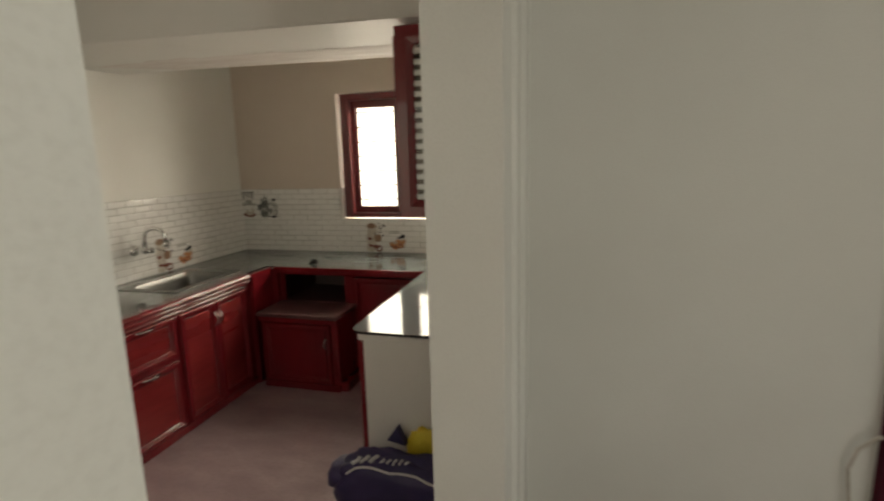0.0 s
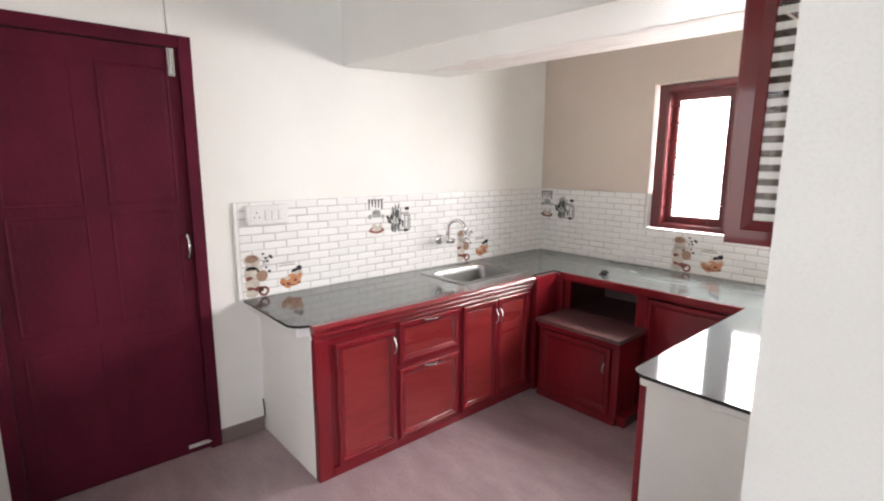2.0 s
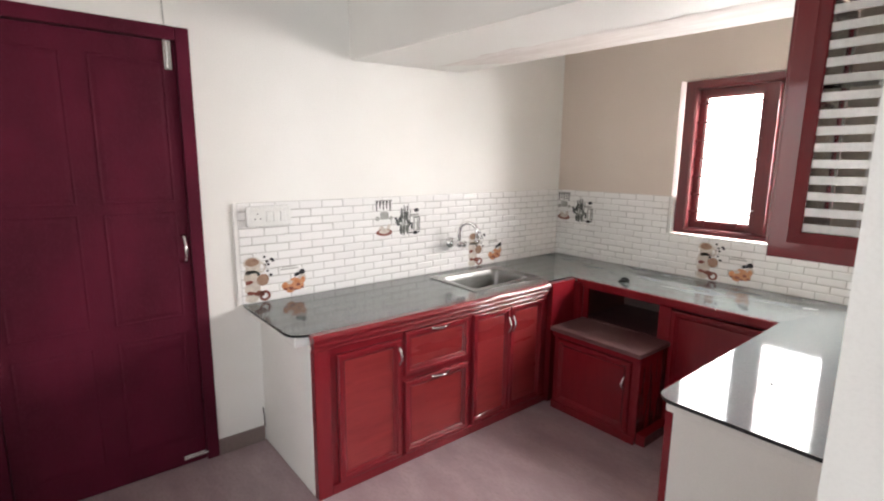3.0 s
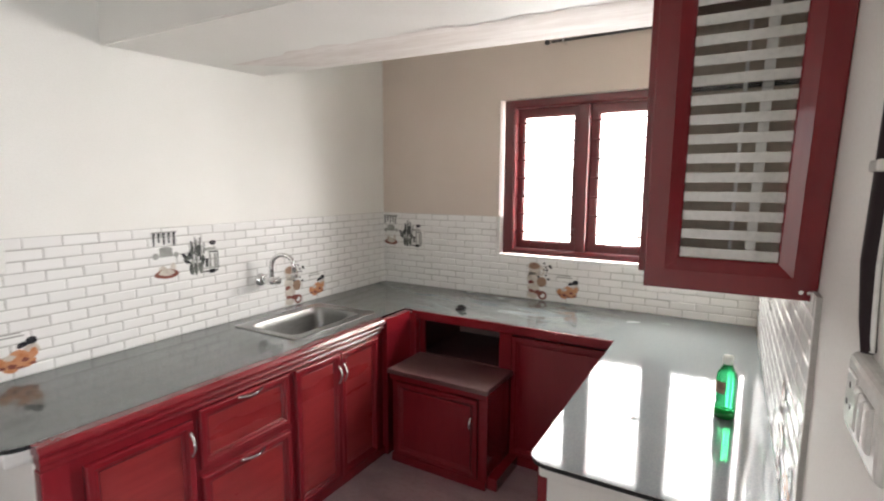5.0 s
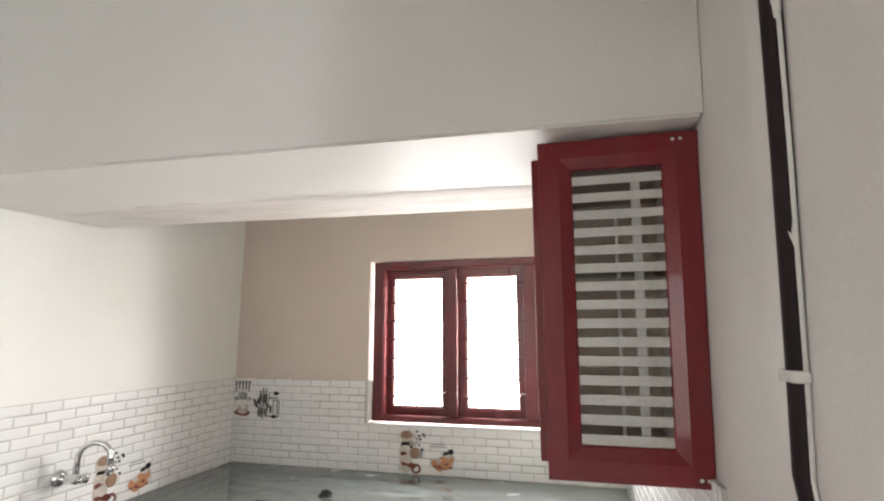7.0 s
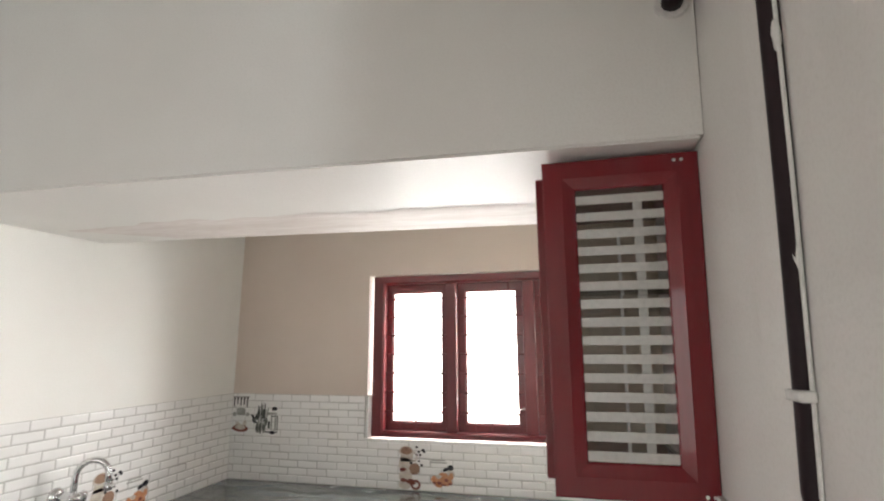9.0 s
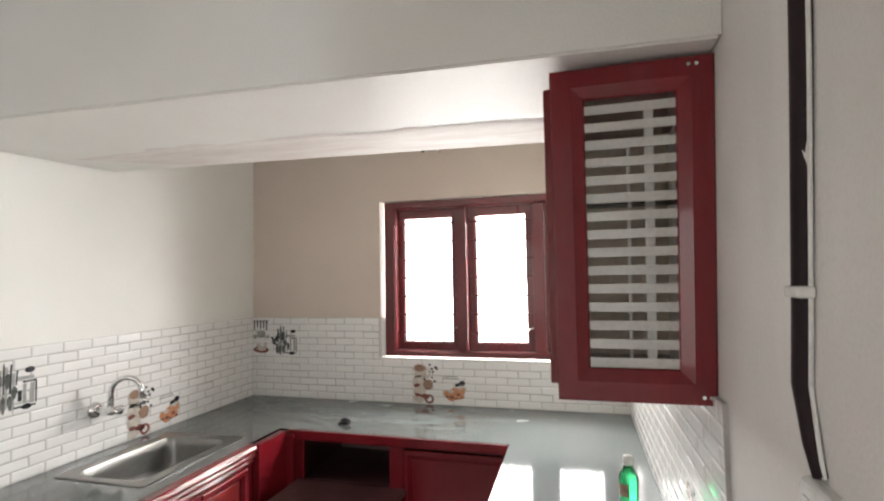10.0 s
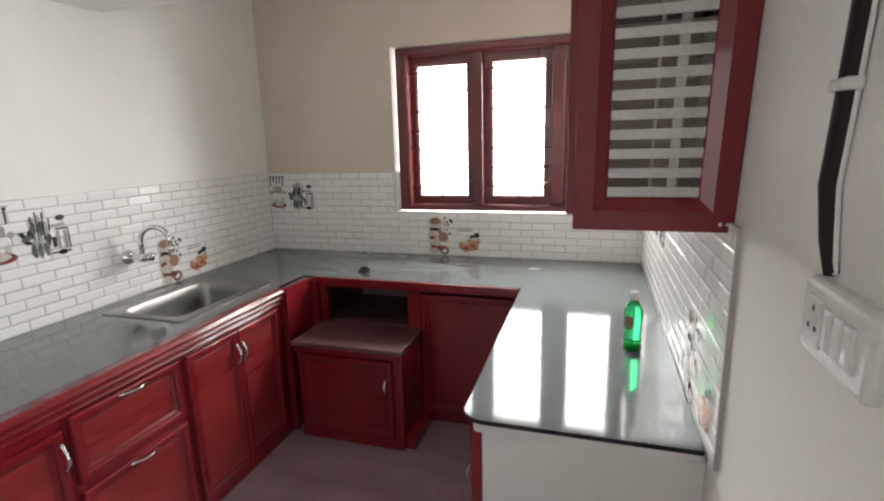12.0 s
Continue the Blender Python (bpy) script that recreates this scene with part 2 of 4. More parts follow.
def tube(pts, r, seg=8, bm=None, closed=False):
    """A round bar along points; r may be one number or one for each point."""
    bm = bm or bmesh.new()
    pts = [Vector(p) for p in pts]
    rings, up = [], None
    for i, p in enumerate(pts):
        d = (pts[min(i + 1, len(pts) - 1)] - pts[max(i - 1, 0)]).normalized()
        if up is None:
            up = d.orthogonal().normalized()
        up = (up - d * up.dot(d)).normalized()
        side = d.cross(up)
        rad = r[i] if isinstance(r, (list, tuple)) else r
        rings.append([p + (up * math.cos(a) + side * math.sin(a)) * rad for a in [2 * math.pi * k / seg for k in range(seg)]])
    made = bridge(bm, rings)
    bm.faces.new(made[0]), bm.faces.new(made[-1])
    return bm


def lathe(profile, seg=20, at=(0, 0, 0), bm=None):
    bm = bm or bmesh.new()
    rings = bridge(bm, [[(at[0] + r * math.cos(a), at[1] + r * math.sin(a), at[2] + z) for a in [2 * math.pi * k / seg for k in range(seg)]] for r, z in profile])
    bm.faces.new(rings[0]), bm.faces.new(rings[-1])
    return bm


def rounded(cx, cy, w, h, r, z, n=5):
    """A rectangle with round corners, as points."""
    out = []
    for sx, sy, a0 in ((1, 1, 0), (-1, 1, 90), (-1, -1, 180), (1, -1, 270)):
        for k in range(n + 1):
            a = radians(a0 + 90 * k / n)
            out.append(Vector((cx + sx * (w / 2 - r) + r * math.cos(a), cy + sy * (h / 2 - r) + r * math.sin(a), z)))
    return out


def arc(p0, p1, bulge, n=8):
    """Points of a bow from p0 to p1 that rises by the vector bulge in the middle."""
    p0, p1, bulge = Vector(p0), Vector(p1), Vector(bulge)
    return [p0.lerp(p1, k / n) + bulge * math.sin(math.pi * k / n) for k in range(n + 1)]


# frames that map u (along), v (up), n (out of the face) to the world
def face_plus_x(x, y, z):      # u runs along +y, faces +x
    return Matrix(((0, 0, 1, x), (1, 0, 0, y), (0, 1, 0, z), (0, 0, 0, 1)))


def face_minus_y(x, y, z):     # u runs along +x, faces -y
    return Matrix(((1, 0, 0, x), (0, 0, -1, y), (0, 1, 0, z), (0, 0, 0, 1)))


def face_minus_x(x, y, z):     # u runs along -y, faces -x
    return Matrix(((0, 0, -1, x), (-1, 0, 0, y), (0, 1, 0, z), (0, 0, 0, 1)))


# ---- the large structure ----
structure("ground", block(-40, 40, -40, 40, -0.35, -0.22), EARTH, "bare brown earth round the house", "ground")
structure("floor", block(-0.21, W + WT, FRONT - WT, 0.25, -0.2, 0), FLOOR, "mauve-brown matt tiled kitchen floor", "floor")
structure("floor_hall", block(W + WT, HX + WT, HY0 - WT, HY1 + WT, -0.2, 0), FLOOR, "mauve-brown matt tiled hall floor", "floor")
DOOR = (-3.78, -2.865, 2.215)   # maroon door: y0, y1, top, frame included

bm = block(-WT, 0, DOOR[1], 0.25, 0, CEIL)
block(-WT, 0, FRONT - WT, DOOR[0], 0, CEIL, bm=bm)
block(-WT, 0, DOOR[0], DOOR[1], DOOR[2], CEIL, bm=bm)
structure("wall_left", bm, PLASTER, "white painted plaster wall with a door in it", "wall")
x0, x1, z0, z1 = WIN
bm = block(0, x0, 0, 0.25, 0, CEIL)
block(x1, W, 0, 0.25, 0, CEIL, bm=bm)
block(x0, x1, 0, 0.25, 0, z0, bm=bm)
block(x0, x1, 0, 0.25, z1, CEIL, bm=bm)
structure("wall_back", bm, WARM_SHADE, "white painted plaster wall round the window, warm shade in its colour", "wall")
bm = block(W, W + WT, WALK_B, 0.25, 0, CEIL)
for at, normal in (((0, 0, 1.36), (0, 0, 1)), ((0, -1.95, 0), (0, 1, 0)), ((0, -2.3, 0), (0, 1, 0))):
    bmesh.ops.bisect_plane(bm, geom=bm.verts[:] + bm.edges[:] + bm.faces[:], plane_co=at, plane_no=normal)
block(W, W + WT, FRONT - WT, WALK_A, 0, CEIL, bm=bm)
block(W, W + WT, WALK_A, WALK_B, 2.7, CEIL, bm=bm)
structure("wall_right", bm, PLASTER, "white painted plaster wall with an open doorway", "wall")
# front wall is cut open here for the added fill light
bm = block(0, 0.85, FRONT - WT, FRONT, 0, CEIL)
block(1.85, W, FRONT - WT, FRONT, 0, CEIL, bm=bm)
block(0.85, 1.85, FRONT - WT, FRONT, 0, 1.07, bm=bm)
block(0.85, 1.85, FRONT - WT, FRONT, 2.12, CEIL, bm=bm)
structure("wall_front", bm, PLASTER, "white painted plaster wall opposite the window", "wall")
structure("ceiling", block(-WT, W + WT, FRONT - WT, 0.25, CEIL, CEIL + 0.15), PLASTER, "white painted kitchen ceiling", "ceiling")
structure("ceiling_hall", block(W + WT, HX + WT, HY0 - WT, HY1 + WT, CEIL, CEIL + 0.15), PLASTER, "white painted hall ceiling", "ceiling")
structure("wall_hall_north", block(W + WT, HX + WT, HY1, HY1 + WT, 0, CEIL), PLASTER, "white painted hall wall", "wall")
structure("wall_hall_south", block(W + WT, HX + WT, HY0 - WT, HY0, 0, CEIL), PLASTER, "white painted hall wall", "wall")
structure("wall_hall_west", block(W, W + WT, HY0 - WT, FRONT - WT, 0, CEIL), PLASTER, "white painted hall wall", "wall")
bm = block(HX, HX + WT, HY0, -5.6, 0, CEIL)
block(HX, HX + WT, -5.6, -4.8, 2.3, CEIL, bm=bm)
block(HX, HX + WT, -4.8, -4.2, 0, CEIL, bm=bm)
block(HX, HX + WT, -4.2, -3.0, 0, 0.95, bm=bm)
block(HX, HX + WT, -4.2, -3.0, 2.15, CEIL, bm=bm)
block(HX, HX + WT, -3.0, HY1, 0, CEIL, bm=bm)
structure("wall_hall_east", bm, PLASTER, "white painted hall wall with entrance and added window opening", "wall")

# loft slab across the room, a little out of level
bm = bmesh.new()
low = [(0, -2.0, 2.184), (W, -2.0, 2.138), (W, -1.14, 2.172), (0, -1.14, 2.212)]
rings = bridge(bm, [low, [(x, y, CEIL) for x, y, z in low]])
bm.faces.new(rings[0]), bm.faces.new(rings[1])
bmesh.ops.bevel(bm, geom=[e for e in bm.edges if max(v.co.z for v in e.verts) < 2.5], offset=0.006, segments=2, affect="EDGES")
loft = structure("loft", bm, PLASTER, "whitewashed concrete loft with a stained underside", "loft")
for p in loft.data.polygons:
    p.use_smooth = False

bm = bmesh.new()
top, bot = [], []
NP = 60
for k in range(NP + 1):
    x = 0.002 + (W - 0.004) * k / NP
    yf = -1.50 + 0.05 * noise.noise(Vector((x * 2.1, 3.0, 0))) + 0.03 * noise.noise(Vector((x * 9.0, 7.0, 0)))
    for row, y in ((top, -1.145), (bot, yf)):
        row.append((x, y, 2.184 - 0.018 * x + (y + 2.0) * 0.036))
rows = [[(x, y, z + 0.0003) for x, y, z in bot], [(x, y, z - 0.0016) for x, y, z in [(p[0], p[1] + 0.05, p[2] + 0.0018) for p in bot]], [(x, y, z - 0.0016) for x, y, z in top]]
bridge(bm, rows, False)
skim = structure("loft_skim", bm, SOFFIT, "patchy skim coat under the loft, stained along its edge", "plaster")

structure("baseboard", block(0, 0.012, -2.865, -2.612, 0, 0.092, 0.003), SKIRT, "grey-brown tiled skirting beside the door", "baseboard")
structure("baseboard", block(0.02, W, FRONT, FRONT + 0.012, 0, 0.092, 0.003), SKIRT, "grey-brown tiled skirting", "baseboard")
structure("baseboard", block(W - 0.012, W, WALK_B + 0.01, -1.93, 0, 0.092, 0.003), SKIRT, "grey-brown tiled skirting", "baseboard")
for y in (-2.5, -2.25):
    structure("trim", tube([(W + WT, y, 0), (W + WT, y, 2.3)], 0.014, 10), PLASTER, "thin white half-round plaster bead", "trim")

# ---- kitchen window ----


def framed(outer, inner, y_back, y_front, bm=None):
    """A rectangular wooden frame between two rectangles x0 x1 z0 z1, its front edges eased, with a bead round the inside."""
    bm = bm or bmesh.new()

    def rect(r, d, y):
        return [(r[0] + d, y, r[2] + d), (r[1] - d, y, r[2] + d), (r[1] - d, y, r[3] - d), (r[0] + d, y, r[3] - d)]
    bridge(bm, [rect(outer, 0, y_back), rect(outer, 0, y_front + 0.003), rect(outer, 0.003, y_front), rect(inner, -0.012, y_front), rect(inner, -0.009, y_front + 0.005), rect(inner, -0.003, y_front + 0.007), rect(inner, 0, y_front + 0.012), rect(inner, 0, y_back), rect(outer, 0, y_back)])
    return bm


win = thing("window_1", ((x0 + x1) / 2, 0.03, z0), "three-pane dark red wooden window with iron grille", "window")
win["kind"] = "structure"
part("window_frame", framed((1.017, 2.497, 1.128, 2.158), (1.094, 2.44, 1.166, 2.106), 0.125, 0.018), WINDOW_RED, win)
mullions = ((1.512, 1.583), (2.007, 2.08))
for ma, mb in mullions:
    part("mullion", block(ma, mb, 0.026, 0.084, 1.167, 2.105, 0.007), WINDOW_RED, win)
spans = ((1.09, 1.546, 1.139, 1.466), (1.549, 2.042, 1.638, 1.957), (2.045, 2.444, 2.135, 2.39))
for a, b, pa, pb in spans:
    sash = part("sash", framed((a, b, 1.161, 2.111), (pa, pb, 1.222, 2.046), 0.122, 0.086), WINDOW_RED, win)
    pane = part("pane", block(pa - 0.004, pb + 0.004, 0.104, 0.108, 1.218, 2.05), CLEAR, sash)
    pane.visible_shadow = False
    tubes = bmesh.new()
    tube([(pb + 0.012, 0.086, 1.30), (pb + 0.014, 0.068, 1.302), (pb + 0.02, 0.058, 1.31), (pb + 0.044, 0.056, 1.318)], [0.007, 0.006, 0.006, 0.008], 8, tubes)
    part("catch", tubes, CHROME, sash, "small chrome window catch")
    for k in range(7):
        zb = 1.282 + k * 0.121
        part("grille_bar", tube([(pa - 0.05, 0.062, zb), (pb + 0.05, 0.062, zb)], 0.0058, 8), WINDOW_RED, win)
    for k in (0.24, 0.5, 0.76):
        xx = pa - 0.04 + (pb - pa + 0.08) * k
        part("grille_bar", tube([(xx, 0.066, 1.167), (xx, 0.066, 1.282)], 0.004, 6), WINDOW_RED, win)
structure("window_sill", block(x0 - 0.004, x1, -0.016, 0.018, z0 - 0.004, z0 + 0.011, 0.002), WHITE_PLASTIC, "glazed white window sill edge", "sill")

structure("window_reveal", block(x0, x0 + 0.017, -0.0125, 0.12, z0 + 0.012, 1.382, 0.002), WHITE_PLASTIC, "white tile edge lining the window reveal", "window reveal")

# hall openings: the entrance frame, and an unseen window added round the fill light
for name, ya, yb, za, zb, label, cat in (("door_2", -5.6, -4.8, 0.0, 2.3, "dark red frame of the open entrance", "door frame"), ("window_2", -4.2, -3.0, 0.95, 2.15, "unseen dark red window frame added round the hall fill light", "window")):
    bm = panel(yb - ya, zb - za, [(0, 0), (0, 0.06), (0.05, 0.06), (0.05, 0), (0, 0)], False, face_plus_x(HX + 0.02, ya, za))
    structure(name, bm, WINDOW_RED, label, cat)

# unseen window frame, added round the front fill light
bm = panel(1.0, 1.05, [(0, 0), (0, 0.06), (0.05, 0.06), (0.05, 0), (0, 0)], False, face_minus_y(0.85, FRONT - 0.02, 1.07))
structure("window_3", bm, WINDOW_RED, "unseen dark red window frame added round the front fill light", "window")

# ---- curtain rod over the window ----
rod = thing("curtain_rod", (1.9, -0.06, 2.48), "thin dark curtain rod above the window", "curtain rod")
part("rod", tube([(1.35, -0.06, 2.48), (2.5, -0.06, 2.48)], 0.008, 8), BLACK, rod)
part("finial", lathe([(0.004, -0.016), (0.016, -0.01), (0.018, 0.0), (0.016, 0.01), (0.004, 0.016)], 12, (1.325, -0.06, 2.48)), BLACK, rod, smooth=True)
for xx in (1.42, 2.4):
    part("bracket", block(xx, xx + 0.012, -0.07, 0.0, 2.465, 2.495, 0.002), CHROME, rod)

# ---- worktop ----
outline = [(0.012, -0.012), (W - 0.012, -0.012), (W - 0.012, -1.93)]


def corner(cx, cy, r, a0, a1, n=7):
    return [(cx + r * math.cos(radians(a0 + (a1 - a0) * k / n)), cy + r * math.sin(radians(a0 + (a1 - a0) * k / n))) for k in range(n + 1)]


outline += corner(1.943 + 0.06, -1.93 + 0.06, 0.06, 270, 180)
outline += [(1.93, -0.668), (0.66, -0.668)]
outline += corner(0.66 - 0.09, -2.69 + 0.09, 0.09, 0, -90)
outline += [(0.012, -2.69)]
SINK = (0.348, -1.178, 0.475, 0.64)   # centre x, y, size across, size along
bm = bmesh.new()


def ring_edges(pts, z):
    vs = [bm.verts.new((p[0], p[1], z)) for p in pts]
    return [bm.edges.new((vs[i], vs[(i + 1) % len(vs)])) for i in range(len(vs))]


edges = ring_edges(outline, TOP) + ring_edges([(p.x, p.y) for p in rounded(SINK[0], SINK[1], SINK[2] - 0.05, SINK[3] - 0.05, 0.05, 0)], TOP)
bmesh.ops.triangle_fill(bm, use_beauty=True, edges=edges)
worktop = thing("worktop", (1.2, -0.4, TOP), "polished grey-black granite worktop, dusty towards the window", "worktop")
part("granite_top", bm, GRANITE, worktop)
bm = bmesh.new()
bridge(bm, [[(x, y, z) for x, y in outline] for z in (TOP - 0.0005, TOP - 0.014)])
part("granite_edge", bm, EDGE, worktop, "black polished granite edge")


def inset_block(x0, x1, y0, y1, z0, z1):
    return block(x0, x1, y0, y1, z0, z1, 0.012)


bm = inset_block(0.002, 0.635, -2.665, -2.47, 0.765, TOP - 0.015)
part("slab_lip", bm, PLASTER, worktop, "white plastered edge under the granite")
part("slab_lip", inset_block(1.972, W - 0.002, -1.908, -1.75, 0.775, TOP - 0.015), PLASTER, worktop)
structure("counter_wall_left", block(0.0, 0.655, -2.604, -2.53, 0, 0.766, 0.003), PLASTER, "white plastered end wall under the worktop", "wall")
structure("counter_wall_right", block(1.995, W, -1.892, -1.81, 0, 0.777, 0.003), PLASTER, "white plastered end wall under the worktop", "wall")

# ---- sink and tap ----
sink = thing("sink", (SINK[0], SINK[1], TOP), "stainless steel single-bowl kitchen sink set in granite", "sink")
cx, cy, sw, sl = SINK
bm = bmesh.new()
bridge(bm, [rounded(cx, cy, sw, sl, 0.02, TOP + 0.0005), rounded(cx, cy, sw, sl, 0.02, TOP + 0.004), rounded(cx, cy, sw - 0.008, sl - 0.008, 0.02, TOP + 0.006), rounded(cx + 0.005, cy - 0.016, 0.35, 0.525, 0.05, TOP + 0.005)])
part("rim", bm, STEEL, sink)
bm = bmesh.new()
bx, by = cx + 0.005, cy - 0.016
rings = bridge(bm, [rounded(bx, by, 0.35 - 2 * i, 0.525 - 2 * i, r, TOP + z) for i, r, z in ((0, 0.05, 0.005), (0.005, 0.05, -0.004), (0.009, 0.055, -0.04), (0.014, 0.06, -0.11), (0.024, 0.06, -0.15), (0.045, 0.05, -0.165), (0.085, 0.04, -0.167))])
bm.faces.new(rings[-1])
part("bowl", bm, STEEL, sink, smooth=True)
part("drain", lathe([(0.0385, 0.0), (0.038, 0.003), (0.028, 0.003), (0.022, -0.002)], 20, (bx, by, TOP - 0.166)), CHROME, sink)

tap = thing("tap", (0.02, -1.21, 1.04), "chrome wall-mounted swan-neck tap above the sink", "tap")
TY = -1.215
part("flange", tube([(0.012, TY - 0.01, 1.035), (0.018, TY - 0.01, 1.035), (0.03, TY - 0.01, 1.035), (0.034, TY - 0.01, 1.035)], [0.04, 0.038, 0.028, 0.02], 18), CHROME, tap, smooth=True)
part("body", tube([(0.03, TY - 0.01, 1.035), (0.07, TY - 0.005, 1.035), (0.10, TY, 1.035), (0.125, TY, 1.035)], [0.019, 0.023, 0.024, 0.015], 14), CHROME, tap, smooth=True)
spout = [(0.095, TY, 1.04), (0.095, TY, 1.11)] + [(0.095 + 0.055 * (1 - math.cos(a)), TY + 0.035 * (1 - math.cos(a)), 1.12 + 0.068 * math.sin(a)) for a in [math.pi * k / 10 for k in range(11)]] + [(0.206, TY + 0.071, 1.075)]
part("spout", tube(spout, 0.0135, 12), CHROME, tap, smooth=True)
part("nozzle", tube([(0.206, TY + 0.071, 1.085), (0.207, TY + 0.072, 1.055)], 0.0175, 12), CHROME, tap, smooth=True)
part("lever", tube([(0.12, TY, 1.035), (0.15, TY, 1.035), (0.156, TY - 0.03, 1.042), (0.16, TY - 0.075, 1.05)], [0.015, 0.016, 0.011, 0.008], 10), CHROME, tap, smooth=True)
part("hot_knob", tube([(0.1, TY + 0.02, 1.035), (0.1, TY + 0.05, 1.035), (0.1, TY + 0.06, 1.035)], [0.015, 0.019, 0.012], 12), CHROME, tap, smooth=True)

# ---- base cabinets along the left wall ----
FX = 0.682     # face-frame plane
DOOR_PROFILE = [(0, 0), (0, 0.014), (0.003, 0.019), (0.007, 0.021), (0.024, 0.021), (0.028, 0.018), (0.031, 0.013), (0.036, 0.013), (0.040, 0.010), (0.046, 0.005)]


def handle(parent, m, length, vertical=True):
    """A bowed chrome bar handle at the frame m."""
    a, b = (Vector((0, -length / 2, 0)), Vector((0, length / 2, 0))) if vertical else (Vector((-length / 2, 0, 0)), Vector((length / 2, 0, 0)))
    pts = [m @ p for p in arc(a, b, (0, 0, 0.026), 10)]
    bm = tube(pts, [0.0075, 0.006, 0.005, 0.0055, 0.0065, 0.007, 0.0065, 0.0055, 0.005, 0.006, 0.0075], 8)
    return part("handle", bm, CHROME, parent, "bowed chrome handle", smooth=True)


def front(parent, name, m, w, h, handle_at=None, vertical=True, length=0.10, centre=None):
    """A moulded cabinet front with a grained panel and its handle."""
    door = part(name, panel(w, h, DOOR_PROFILE, False, m), RED, parent)
    bm = panel(w - 0.09, h - 0.09, [(0, 0.0055), (0.001, 0.0062), (0.02, 0.0075)], True, m @ Matrix.Translation((0.045, 0.045, 0)))
    part("panel", bm, centre or RED_PANEL, door, "redder wood-grain panel" if centre is None else "")
    if handle_at:
        handle(door, m @ Matrix.Translation((handle_at[0], handle_at[1], 0.016)), length, vertical)
    return door


def base_unit(ya, yb, label):
    unit = thing("base_cabinet", (0.35, (ya + yb) / 2, 0), label, "cabinet", "base cabinets under the worktop")
    part("carcass", block(0.06, FX - 0.02, ya + 0.001, yb - 0.001, 0.0, 0.62), DARK_BOARD, unit)
    part("face_frame", block(FX - 0.0195, FX, ya + 0.0005, yb - 0.0005, 0.0, 0.748, 0.0015), RED, unit)
    part("plinth", block(FX + 0.0005, FX + 0.018, ya + 0.0005, yb - 0.0005, 0.0, 0.05, 0.003), RED, unit)
    return unit


HZ0, HZ1 = 0.048, 0.735
u = base_unit(-2.528, -2.112, "red-brown wooden base cabinet with one moulded door")
part("corner_post", block(FX - 0.026, FX + 0.018, -2.604, -2.5295, 0.0, 0.748, 0.003), RED, u)
front(u, "door", face_plus_x(FX, -2.49, HZ0), 0.365, 0.663, (0.352, 0.572))
u = base_unit(-2.112, -1.634, "red-brown wooden base cabinet with two drawers")
front(u, "drawer", face_plus_x(FX, -2.10, 0.497), 0.448, 0.242, (0.235, 0.228), False, 0.12)
front(u, "drawer", face_plus_x(FX, -2.10, 0.048), 0.448, 0.418, (0.235, 0.404), False, 0.12)
u = base_unit(-1.634, -0.70, "red-brown wooden sink cabinet with two moulded doors")
front(u, "door", face_plus_x(FX, -1.615, HZ0), 0.307, HZ1 - HZ0, (0.289, 0.575))
front(u, "door", face_plus_x(FX, -1.305, HZ0), 0.307, HZ1 - HZ0, (0.018, 0.575))

moulding = thing("worktop_moulding", (FX, -1.6, 0.78), "stepped red-brown wooden moulding under the worktop edge", "moulding")
for k, (za, zb, out) in enumerate(((0.742, 0.768, 0.012), (0.7685, 0.799, 0.024), (0.7995, 0.829, 0.036))):
    xo, yo = FX + out - 0.002, -2.600 - 0.004 * k
    prof = [(0.6605, za), (xo - 0.004, za), (xo, za + 0.003), (xo, zb - 0.019), (xo - 0.003, zb - 0.013), (xo - 0.009, zb - 0.004), (xo - 0.012, zb - 0.001), (xo - 0.016, zb), (0.6605, zb)]
    bm = bmesh.new()
    rings = bridge(bm, [[(x, y, z) for x, z in prof] for y in (yo, -0.93)])
    bm.faces.new(rings[0]), bm.faces.new(rings[1])
    part("moulding_strip", bm, RED, moulding)

# ---- cupboard run under the window ----
run = thing("window_side_cabinet", (1.3, -0.6, 0), "dark red base cabinet with an open niche under the window", "cabinet", "base cabinets under the worktop")
BY = -0.655
part("return_panel", block(0.664, 0.76, -0.70, BY + 0.001, 0, 0.808, 0.003), RED, run)
part("return_side", block(0.684, 0.722, -0.94, -0.7005, 0, 0.829, 0.003), RED, run)
part("top_rail", block(0.761, 1.93, BY, BY + 0.02, 0.768, 0.808, 0.002), RED, run)
part("edge_rail", block(0.723, 1.926, -0.684, -0.669, 0.782, 0.829, 0.004), RED, run)
part("post", block(0.761, 0.80, BY, BY + 0.02, 0, 0.767, 0.002), RED, run)
part("post", block(1.30, 1.375, BY, BY + 0.02, 0, 0.767, 0.002), RED, run)
part("niche_back", block(0.76, 1.93, -0.12, -0.10, 0, 0.8), SKIRT, run)
part("niche_side", block(1.302, 1.32, BY + 0.0205, -0.121, 0, 0.8), DARK_BOARD, run)
part("niche_floor", block(0.761, 1.30, BY + 0.0205, -0.121, 0.54, 0.558), DUSTY_TOP, run)
part("inner_side", block(0.7205, 0.76, BY + 0.002, -0.121, 0, 0.8), DARK_BOARD, run)
front(run, "door", face_minus_y(1.378, BY + 0.012, 0.06), 0.535, 0.70, centre=RED)
part("plinth", block(1.376, 1.95, BY + 0.002, BY + 0.02, 0, 0.055, 0.002), RED, run)

